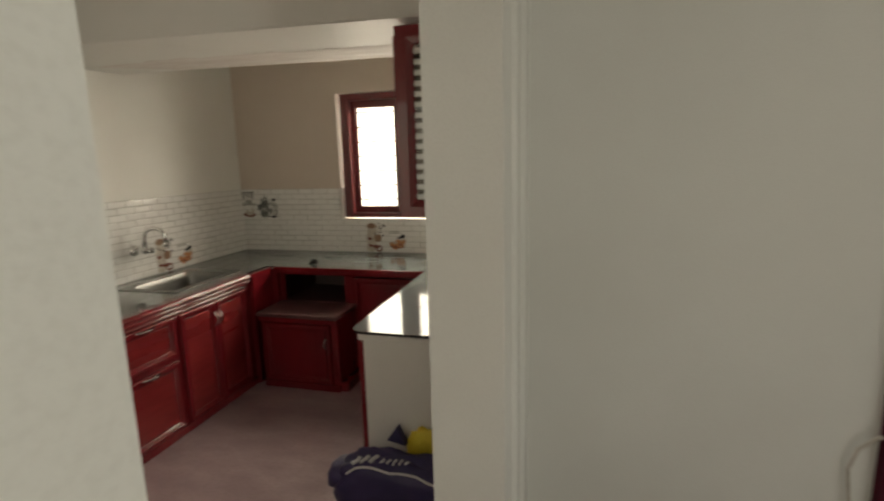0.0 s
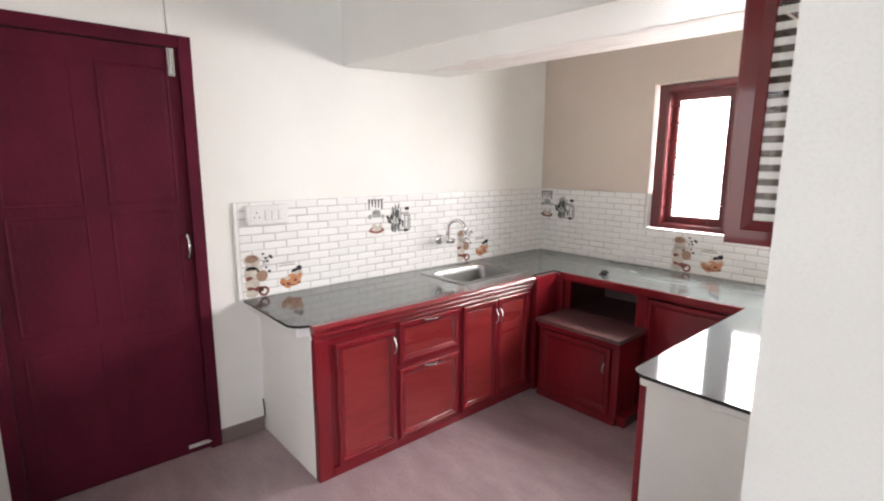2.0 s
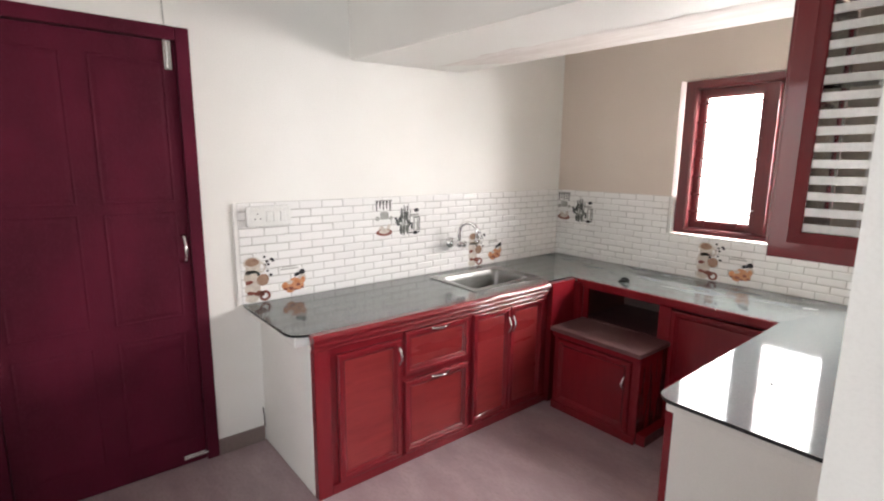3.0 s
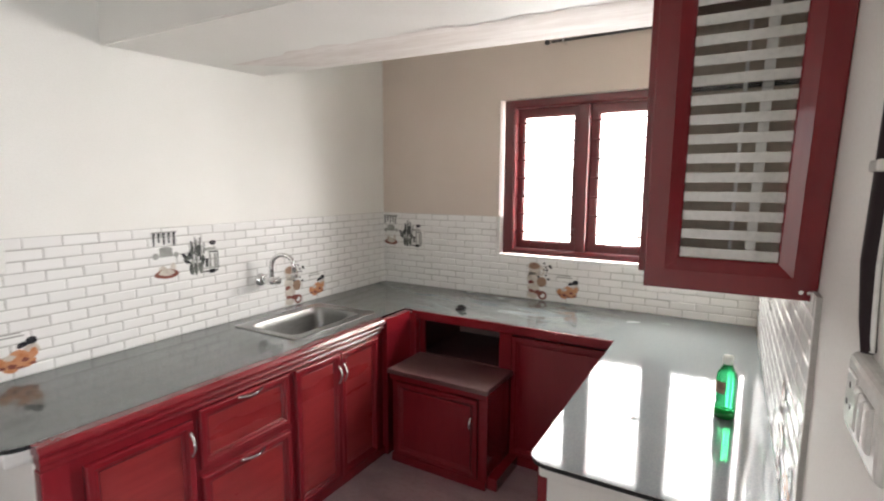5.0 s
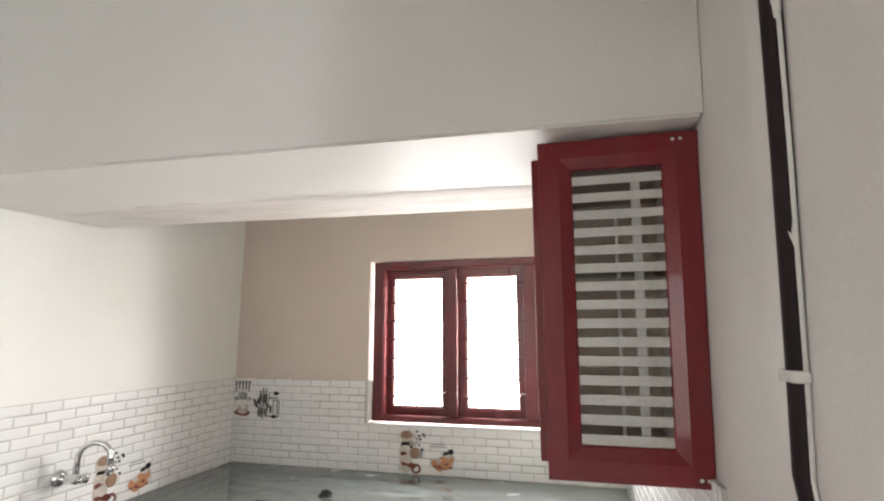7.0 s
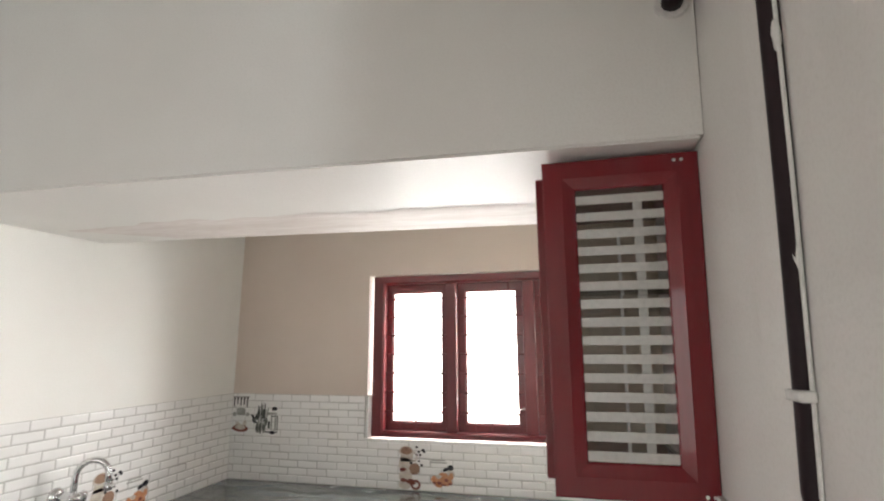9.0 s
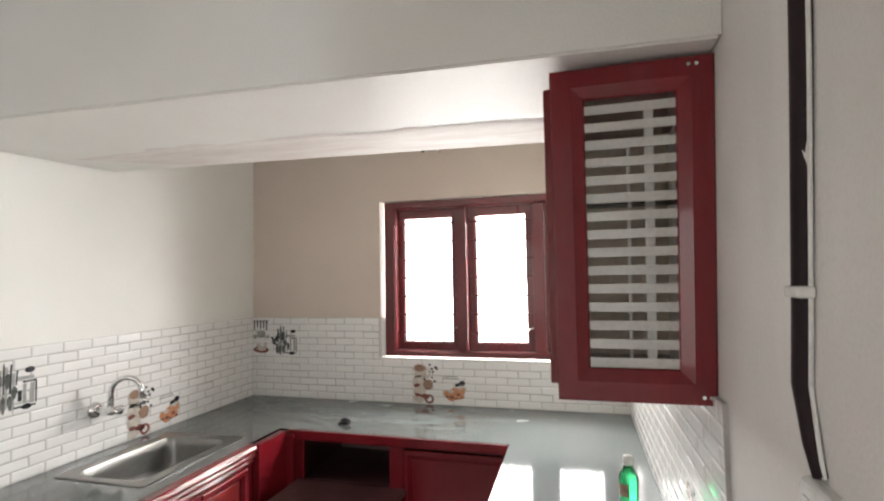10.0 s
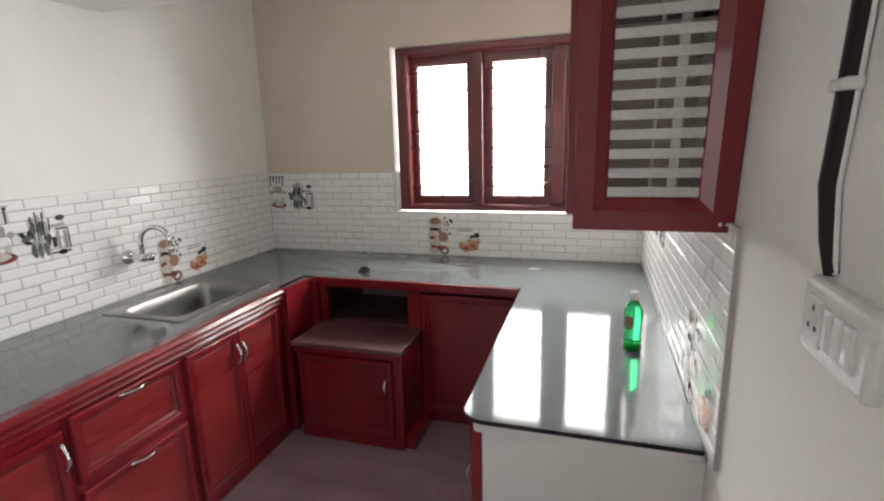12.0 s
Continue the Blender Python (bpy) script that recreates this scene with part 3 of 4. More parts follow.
box = thing("gas_cylinder_cupboard", (1.1, -0.83, 0), "low dark red boxed-out cupboard with a dusty top", "cupboard", "base cabinets under the worktop")
part("body", block(0.775, 1.375, -0.96, BY - 0.001, 0.0, 0.536, 0.004), RED, box)
part("top_board", block(0.7655, 1.39, -1.0, BY - 0.001, 0.5365, 0.562, 0.005), DUSTY_TOP, box, "dusty brown top board")
part("top_moulding", block(0.77, 1.385, -0.985, -0.961, 0.5, 0.536, 0.008), RED, box)
front(box, "door", face_minus_y(0.805, -0.9605, 0.055), 0.52, 0.435, (0.485, 0.30), True, 0.075, RED)
part("plinth", block(0.775, 1.375, -0.975, -0.961, 0, 0.05, 0.003), RED, box)
part("side_plinth", block(1.376, 1.43, -0.95, BY - 0.001, 0, 0.07, 0.004), RED, box)

# ---- cabinets under the right-hand worktop ----
pen = thing("base_cabinet", (2.2, -1.2, 0), "red-brown wooden base cabinet closed by a white end wall", "cabinet", "base cabinets under the worktop")
part("carcass", block(2.0, 2.5, -1.809, -0.70, 0, 0.78), DARK_BOARD, pen)
part("face_frame", block(1.968, 1.9945, -1.892, -0.66, 0, 0.805, 0.003), RED, pen)
for k in range(2):
    front(pen, "door", face_minus_x(1.968, -0.72 - 0.57 * k, 0.06), 0.55, 0.70, (0.5, 0.5))

# ---- glass-fronted wall cabinet ----
cab = thing("wall_cabinet", (2.39, -1.5, 1.36), "red-brown wall cabinet with white-striped glass panels", "wall cabinet")
CX0, CX1, CY0, CY1, CZ0, CZ1 = 2.226, W - 0.001, -1.94, -1.08, 1.36, 2.131
m = face_minus_y(CX0, CY0 + 0.02, CZ0)
cw, ch = CX1 - CX0, CZ1 - CZ0
end = part("end_panel", panel(cw, ch, [(0, 0), (0, 0.017), (0.003, 0.02), (0.044, 0.02), (0.048, 0.0185), (0.07, 0.011), (0.0735, 0.007), (0.074, 0.0), (0, 0)], False, m), RED, cab)


def striped(parent, m, w, h, n):
    """A clear pane with raised frosted stripes across it."""
    g = part("pane", panel(w, h, [(0, 0), (0, 0.004)], True, m), CLEAR, parent, "clear glass pane")
    g.visible_shadow = False
    for k in range(n):
        step = h / n
        bm = panel(w - 0.002, step * 0.52, [(0, 0.0045), (0.0005, 0.006)], True, m @ Matrix.Translation((0.001, step * (k + 0.08), 0)))
        part("stripe", bm, FROST, g)


striped(end, m @ Matrix.Translation((0.072, 0.072, 0.004)), cw - 0.144, ch - 0.144, 15)
for sx, sz in ((cw - 0.028, 0.018), (cw - 0.014, 0.018), (cw - 0.05, ch - 0.02), (cw - 0.035, ch - 0.02)):
    p = m @ Vector((sx, sz, 0.02))
    part("screw", tube([p, p + Vector((0, -0.003, 0))], 0.004, 10), CHROME, end)
part("top_board", block(CX0, CX1, CY0 + 0.021, CY1, CZ1 - 0.02, CZ1 - 0.002), RED, cab)
part("bottom_board", block(CX0, CX1, CY0 + 0.021, CY1, CZ0, CZ0 + 0.02), RED, cab)
part("shelf", block(CX0 + 0.02, CX1, CY0 + 0.021, CY1, 1.80, 1.812), CLEAR, cab, "clear glass shelf")
part("back_panel", block(CX0 + 0.001, CX1, CY1 + 0.001, CY1 + 0.016, CZ0, CZ1 - 0.004), CARCASS, cab)
# two thin white vertical strips behind the end pane
for xx, yy, za, zb in ((2.392, -1.80, 1.40, 1.98), (2.425, -1.885, 1.42, 2.03)):
    part("upright", block(xx, xx + (0.008 if xx < 2.4 else 0.02), yy, yy + 0.004, za, zb, 0.001), WHITE_PLASTIC, cab, "thin white vertical strip behind the glass")
for k in range(2):
    ln = (CY1 - CY0 - 0.03) / 2
    mm = face_minus_x(CX0, CY1 - k * ln, CZ0 + 0.03)
    d = part("door", panel(ln - 0.004, ch - 0.06, [(0, 0), (0, 0.016), (0.003, 0.018), (0.045, 0.018), (0.055, 0.008), (0.055, 0), (0, 0)], False, mm), RED, cab)
    striped(d, mm @ Matrix.Translation((0.054, 0.054, 0.003)), ln - 0.112, ch - 0.168, 13)

# ---- maroon door in the left wall ----
y0, y1, dz = DOOR
door = thing("door_1", (0, (y0 + y1) / 2, 0), "closed maroon panelled wooden door with chrome latches", "door")
door["kind"] = "structure"
bm = block(-0.1, 0.012, y0, y0 + 0.06, 0, dz, 0.004)
block(-0.1, 0.012, y1 - 0.06, y1, 0, dz, 0.004, bm)
block(-0.1, 0.012, y0 + 0.0605, y1 - 0.0605, dz - 0.06, dz, 0.004, bm)
part("door_frame", bm, MAROON, door)
ly, lw, lh = y0 + 0.062, y1 - y0 - 0.124, dz - 0.066
leaf = part("leaf", block(-0.045, -0.008, ly, ly + lw, 0.004, lh, 0.002), MAROON, door)
PROF = [(0, 0), (0.003, 0.0012), (0.008, 0.0012), (0.011, -0.001), (0.016, -0.001), (0.03, 0.0006)]
for c in range(2):
    for za, zb in ((0.14, 0.74), (0.82, 1.36), (1.40, 2.06)):
        pw = (lw - 0.19) / 2
        part("door_panel", panel(pw, zb - za, PROF, True, face_plus_x(-0.0045 - 0.0005, ly + 0.05 + c * (pw + 0.09), za)), MAROON, leaf)
bm = block(-0.004, 0.006, -2.978, -2.945, 2.02, 2.155, 0.003)
tube([(0.008, -2.962, 2.03), (0.008, -2.962, 2.145)], 0.006, 8, bm)
tube([(0.008, -2.962, 2.07), (0.026, -2.962, 2.07)], 0.005, 8, bm)
part("tower_bolt", bm, CHROME, door, "chrome tower bolt")
bm = tube(arc((-0.004, -2.955, 1.10), (-0.004, -2.955, 1.235), (0.04, 0, 0), 10), [0.012, 0.009, 0.007, 0.007, 0.008, 0.009, 0.008, 0.007, 0.007, 0.009, 0.012], 8)
part("pull_handle", bm, CHROME, door, "bowed chrome pull handle", smooth=True)
bm = block(-0.003, 0.006, -3.04, -2.93, 0.035, 0.06, 0.003)
tube([(0.009, -3.035, 0.048), (0.009, -2.92, 0.048)], 0.005, 8, bm)
part("bottom_bolt", bm, CHROME, door, "chrome bottom bolt")

# ---- hall door beyond the wall ----
hd = thing("door_3", (4.5, HY1, 0), "dark red wooden door in the hall", "door")
hd["kind"] = "structure"
part("door_frame", panel(1.0, 2.15, [(0, 0), (0, 0.04), (0.004, 0.044), (0.07, 0.044), (0.07, 0), (0, 0)], False, face_minus_y(4.03, HY1, 0.0)), MAROON, hd)
part("leaf", panel(0.86, 2.08, [(0, 0), (0, 0.02), (0.1, 0.02), (0.11, 0.012), (0.13, 0.018)], True, face_minus_y(4.10, HY1, 0.0)), MAROON, hd)

# ---- switchboards and wiring ----


def lumpy_patch(x, y, z):
    """A small uneven dab of putty on the right wall."""
    bm = bmesh.new()
    bmesh.ops.create_icosphere(bm, subdivisions=2, radius=1.0)
    for v in bm.verts:
        d = 1 + 0.35 * noise.noise(v.co * 1.7 + Vector((z * 9, y, 0)))
        v.co = Vector((x + v.co.x * 0.006 * d, y + v.co.y * 0.005 * d, z + v.co.z * 0.024 * d))
    return bm



def switch_board(m, w, h, depth, label):
    p = m.translation
    sb = thing("switch_board", p, label, "switch board", "white switch boards")
    bm = bmesh.new()
    prof = ((0, 0.0), (0, depth - 0.009), (0.0015, depth - 0.005), (0.005, depth - 0.0015), (0.011, depth))
    rings = bridge(bm, [[m @ Vector(p) for p in rounded(w / 2, h / 2, w - 2 * i, h - 2 * i, 0.016 - i, n)] for i, n in prof])
    bm.faces.new(rings[-1])
    part("plate", bm, WHITE_PLASTIC, sb, smooth=False)
    uw = (w - 0.05) / 5
    for k in range(3):
        mm = m @ Matrix.Translation((0.025 + uw * (k + 2), h * 0.25, depth))
        part("switch", panel(uw * 0.86, h * 0.5, [(0, 0), (0, 0.003), (0.002, 0.005), (0.006, 0.0065)], True, mm), WHITE_PLASTIC, sb)
    mm = m @ Matrix.Translation((0.022, h * 0.2, depth))
    so = part("socket", panel(uw * 1.8, h * 0.6, [(0, 0), (0, 0.002), (0.002, 0.003)], True, mm), WHITE_PLASTIC, sb)
    for du, dv in ((0.5, 0.75), (0.3, 0.35), (0.7, 0.35)):
        a = mm @ Vector((uw * 1.8 * du, h * 0.6 * dv, 0.0025))
        b = mm @ Vector((uw * 1.8 * du, h * 0.6 * dv, 0.0036))
        part("pin_hole", tube([a, b], 0.004, 8), BLACK, so)
    return sb


switch_board(face_plus_x(0.0125, -2.655, 1.25), 0.245, 0.113, 0.026, "white plastic switch board on the tiled wall")
switch_board(face_minus_x(W, -2.375, 1.285), 0.18, 0.102, 0.017, "white plastic switch board with socket on bare wall")

cable = thing("wall_conduit", (W - 0.02, -2.37, 1.4), "dark brown conduit with a white cable running down the wall", "conduit")
pts = [(W - 0.003, -2.457, CEIL - 0.02), (W - 0.003, -2.428, 2.15), (W - 0.003, -2.412, 1.9), (W - 0.003, -2.387, 1.6), (W - 0.003, -2.377, 1.5), (W - 0.004, -2.397, 1.43), (W - 0.005, -2.417, 1.394)]
part("conduit", tube(pts, [0.0155, 0.0155, 0.0155, 0.0155, 0.0155, 0.012, 0.009], 12), CONDUIT, cable, smooth=True)
part("white_cable", tube([(W - 0.003, y - 0.0175, z) for x, y, z in pts[:5]] + [(W - 0.004, -2.411, 1.44), (W - 0.004, -2.423, 1.395)], 0.003, 8), WHITE_PLASTIC, cable, "thin white cable")
part("saddle_clip", block(W - 0.021, W, -2.415, -2.367, 1.612, 1.627, 0.004), WHITE_PLASTIC, cable, "white plastic saddle clip")
for z, y in ((2.10, -2.439), (1.80, -2.415), (1.475, -2.387)):
    part("putty_patch", lumpy_patch(W - 0.004, y, z), PASTE, cable, "dab of white putty", smooth=True)
stub = thing("pipe_stub", (2.53, -2.02, 2.47), "short dark pipe elbow sticking out of the loft", "pipe")
part("elbow", tube([(2.515, -2.0, 2.47), (2.515, -2.04, 2.472), (2.522, -2.075, 2.49), (2.542, -2.11, 2.55), (2.546, -2.13, 2.68), (2.546, -2.14, CEIL)], [0.022, 0.022, 0.02, 0.016, 0.015, 0.015], 12), CONDUIT, stub, smooth=True)
part("collar", tube([(2.515, -2.0005, 2.47), (2.515, -2.012, 2.47)], 0.034, 14), PASTE, stub, "ring of grey putty")
wire = thing("loose_wire", (0.004, -2.96, 2.5), "thin grey wire running down to the door head", "wire")
part("wire", tube([(0.003, -3.0, CEIL - 0.005), (0.004, -2.975, 2.6), (0.003, -2.965, 2.216)], 0.0025, 6), INK_GREY, wire)

stray = thing("wire_stub", (0.008, -2.612, 0.1), "short black wire stub standing behind the skirting", "wire")
part("wire", tube([(0.015, -2.612, 0.085), (0.012, -2.613, 0.16), (0.008, -2.616, 0.205)], 0.004, 6), BLACK, stray)

loop = thing("loose_cable", (3.97, HY1, 0), "tan cable hanging in a loop beside the hall door", "cable")
part("cable", tube([(4.08, HY1 - 0.05, 0.62), (4.0, HY1 - 0.045, 0.585), (3.955, HY1 - 0.03, 0.53), (3.935, HY1 - 0.02, 0.44), (3.95, HY1 - 0.02, 0.32), (3.985, HY1 - 0.03, 0.18), (4.0, HY1 - 0.06, 0.006)], 0.006, 8), INK_PALE, loop, smooth=True)

# ---- things on the worktop ----
bottle = thing("bottle", (2.419, -1.34, TOP), "green plastic dish-soap bottle, nearly empty, standing on granite", "bottle")
BP = [(0.026, 0.0), (0.031, 0.004), (0.0315, 0.03), (0.029, 0.06), (0.0305, 0.09), (0.0315, 0.13), (0.029, 0.15), (0.018, 0.172), (0.0125, 0.182), (0.0125, 0.19)]
part("body", lathe(BP, 24, (2.419, -1.34, TOP)), GREEN, bottle, smooth=True)
part("contents", lathe([(0.024, 0.003), (0.029, 0.006), (0.0295, 0.028), (0.001, 0.0285)], 24, (2.419, -1.34, TOP)), LIQUID, bottle, "green liquid", smooth=True)
part("cap", lathe([(0.0135, 0.184), (0.015, 0.186), (0.015, 0.207), (0.0135, 0.212), (0.004, 0.213)], 20, (2.419, -1.34, TOP)), WHITE_PLASTIC, bottle, "greyish white screw cap", smooth=True)
bm = bmesh.new()
bridge(bm, [[(2.419 + 0.0322 * math.cos(a), -1.34 + 0.0322 * math.sin(a), TOP + z) for a in [radians(225 + 60 * k / 6) for k in range(-3, 5)]] for z in (0.088, 0.128)], False)
part("label_patch", bm, INK_BROWN, bottle, "small dark brown printed label")

plug = thing("gas_hose_plug", (0.977, -0.519, TOP), "small black rubber hose plug lying on the worktop", "plug")
part("base", lathe([(0.012, 0), (0.034, 0.001), (0.036, 0.006), (0.024, 0.012), (0.012, 0.014)], 16, (0.977, -0.519, TOP)), BLACK, plug, smooth=True)
part("stem", tube([(0.96, -0.519, TOP + 0.012), (0.972, -0.52, TOP + 0.022), (0.995, -0.523, TOP + 0.026), (1.02, -0.53, TOP + 0.016)], [0.009, 0.011, 0.01, 0.007], 8), BLACK, plug, smooth=True)

leafy = thing("dry_leaf", (2.155, -1.514, TOP), "tiny dry dark leaf scrap on the granite", "leaf")
bm = bmesh.new()
bridge(bm, [[(2.15, -1.53, TOP + 0.001), (2.158, -1.512, TOP + 0.006), (2.152, -1.497, TOP + 0.002)], [(2.156, -1.53, TOP + 0.002), (2.166, -1.512, TOP + 0.009), (2.17, -1.494, TOP + 0.003)]], False)
part("blade", bm, DARK_BOARD, leafy)

# ---- cement bags on the floor ----


def lumpy(cx, cy, cz, sx, sy, sz, seed, power=0.55, nu=56, nv=30):
    """A stuffed bag: a squarish cushion with creases and a flat underside."""
    bm = bmesh.new()
    grid = []
    for i in range(nv + 1):
        v = -math.pi / 2 + math.pi * i / nv
        row = []
        for k in range(nu):
            a = 2 * math.pi * k / nu

            def sp(t, p):
                return math.copysign(abs(t) ** p, t)
            x, y, z = sp(math.cos(v), power) * sp(math.cos(a), power), sp(math.cos(v), power) * sp(math.sin(a), power), sp(math.sin(v), 0.8)
            q = Vector((x * 2.2 + seed, y * 2.2, z * 2.2))
            d = 1 + 0.12 * noise.noise(q) + 0.06 * noise.noise(q * 2.7) - 0.035 * abs(noise.noise(q * 5.1)) + 0.015 * noise.noise(q * 9.0)
            row.append((cx + sx * x * d, cy + sy * y * d, max(cz + sz * z * d, 0.002)))
        grid.append(row)
    rings = bridge(bm, grid)
    bmesh.ops.remove_doubles(bm, verts=bm.verts, dist=0.0008)
    return bm


bag = thing("cement_bag", (2.2, -2.085, 0), "dark navy cement bag lying on the floor, printed white and yellow", "cement bag")
sack = part("sack", lumpy(2.21, -2.085, 0.16, 0.27, 0.115, 0.165, 3.0), BAG_BLUE, bag, smooth=True)
part("folded_end", lumpy(1.955, -2.10, 0.22, 0.055, 0.08, 0.06, 9.0, 0.7, 16, 10), BAG_BLUE, bag, "crumpled sewn end", smooth=True)
bpy.context.view_layer.update()


def on_sack(x, y):
    hit, place, normal, index = sack.ray_cast(Vector((x, y, 1.0)), Vector((0, 0, -1)))
    return Vector((x, y, (place.z if hit else 0.3) + 0.003))


for k in range(3):
    xx = 2.028 + k * 0.042
    ring = [(xx + 0.004 * j, -2.148 + 0.009 * j) for j in range(6)]
    part("printed_mark", tube([on_sack(*p) for p in ring], 0.009, 6), BAG_WHITE, bag, "broad white printed bar")
for k in range(5):
    xx = 2.16 + k * 0.028
    part("printed_mark", tube([on_sack(xx + 0.003 * j, -2.142 + 0.008 * j) for j in range(4)], 0.005, 6), BAG_WHITE, bag, "small faded white printed mark")
part("printed_stripe", tube([on_sack(2.01 + 0.04 * k, -2.172) for k in range(11)], 0.005, 6), BAG_WHITE, bag, "long white printed stripe")
bag2 = thing("folded_bag", (2.26, -1.95, 0), "yellow and white paper bag leaning on the end wall", "paper bag")
part("sheet", lumpy(2.31, -1.928, 0.175, 0.10, 0.03, 0.195, 5.0, 0.4, 36, 20), BAG_YELLOW, bag2, smooth=True)
bm = bmesh.new()
rings = bridge(bm, [[(2.125, -1.975, 0.325), (2.215, -1.98, 0.31), (2.17, -1.968, 0.388)], [(2.13, -1.935, 0.32), (2.22, -1.935, 0.305), (2.175, -1.935, 0.392)]])
bm.faces.new(rings[0]), bm.faces.new(rings[1])
part("dark_flap", bm, BAG_BLUE, bag2, "dark blue folded corner")

# ---- wall tiles: brick courses, printed motifs ----
TZ0, TZ1, COURSE, BRICK, JOINT = TOP, 1.382, 0.046, 0.138, 0.0022
shapes = {}
lay = random.Random(7)      # tiles are laid slightly uneven


def brick_mesh(w, h):
    key = (round(w, 3), round(h, 3))
    if key not in shapes:
        bm = panel(w, h, [(0, 0), (0, 0.0032), (0.0018, 0.0046), (0.0045, 0.0056), (0.009, 0.006)], True)
        shapes[key] = mesh_from("tile", bm, TILE)
    return shapes[key]


def backsplash(name, m, length, label, hole=None, shift=0.0):
    """Grout bed with brick-shaped glazed tiles along a wall; hole: u0, u1, v0 of a window above v0."""
    h = TZ1 - TZ0
    bm = bmesh.new()
    if hole:
        for a, b, c, d in ((0, hole[0], 0, h), (hole[0], hole[1], 0, hole[2]), (hole[1], length, 0, h)):
            panel(b - a, d - c, [(0, 0), (0, 0.0096)], True, m @ Matrix.Translation((a, c, 0)), bm)
    else:
        panel(length, h, [(0, 0), (0, 0.0096)], True, m, bm)
    bed = structure(name, bm, GROUT, label, "wall tiles")
    row, v = 0, 0.0
    while v < h - 0.004:
        hh = min(COURSE, h - v) - JOINT
        u = shift + (-BRICK / 2 if row % 2 else 0.0)
        while u < length:
            a, b = max(u, 0.0), min(u + BRICK, length)
            pieces = [(a, b, v, hh)]
            if hole and v + hh > hole[2]:
                cut = hh if v < hole[2] - 0.008 else 0
                pieces = [(a, min(b, hole[0]), v, hh), (max(a, hole[1]), b, v, hh)]
                if cut:
                    pieces.append((max(a, hole[0]), min(b, hole[1]), v, hole[2] - v - JOINT))
            for pa, pb, pv, ph in pieces:
                if pb - pa > 0.012 and ph > 0.004:
                    ob = new("tile", brick_mesh(pb - pa - JOINT, ph))
                    ob.parent = bed
                    ob.matrix_basis = m @ Matrix.Translation((pa + JOINT / 2, pv + JOINT / 2, 0.0055)) @ Matrix.Rotation(radians(lay.uniform(-1.5, 1.5)), 4, "X") @ Matrix.Rotation(radians(lay.uniform(-0.3, 0.3)), 4, "Y")
            u += BRICK
        v += COURSE
        row += 1
    return bed


def blob(bm, m, u, v, ru, rv, n=12, wob=0.0, lift=0.0):
    ring = [bm.verts.new(m @ Vector((u + ru * (1 + wob * math.sin(3 * a + u * 50)) * math.cos(a), v + rv * (1 + wob * math.cos(2 * a + v * 40)) * math.sin(a), 0.0132 + lift))) for a in [2 * math.pi * k / n for k in range(n)]]
    bm.faces.new(ring)


def ring_print(bm, m, u, v, ru, rv, thick=0.4, n=16, lift=0.0):
    """A printed ring, such as a biscuit or the rim of a cup."""
    bridge(bm, [[m @ Vector((u + ru * q * math.cos(a), v + rv * q * math.sin(a), 0.0132 + lift)) for a in [2 * math.pi * k / n for k in range(n)]] for q in (1, 1 - thick)])


def strip(bm, m, u0, u1, v0, v1, lean=0.0, lift=0.0):
    bm.faces.new([bm.verts.new(m @ Vector((u, v, 0.0132 + lift))) for u, v in ((u0, v0), (u1, v0), (u1 + lean, v1), (u0 + lean, v1))])


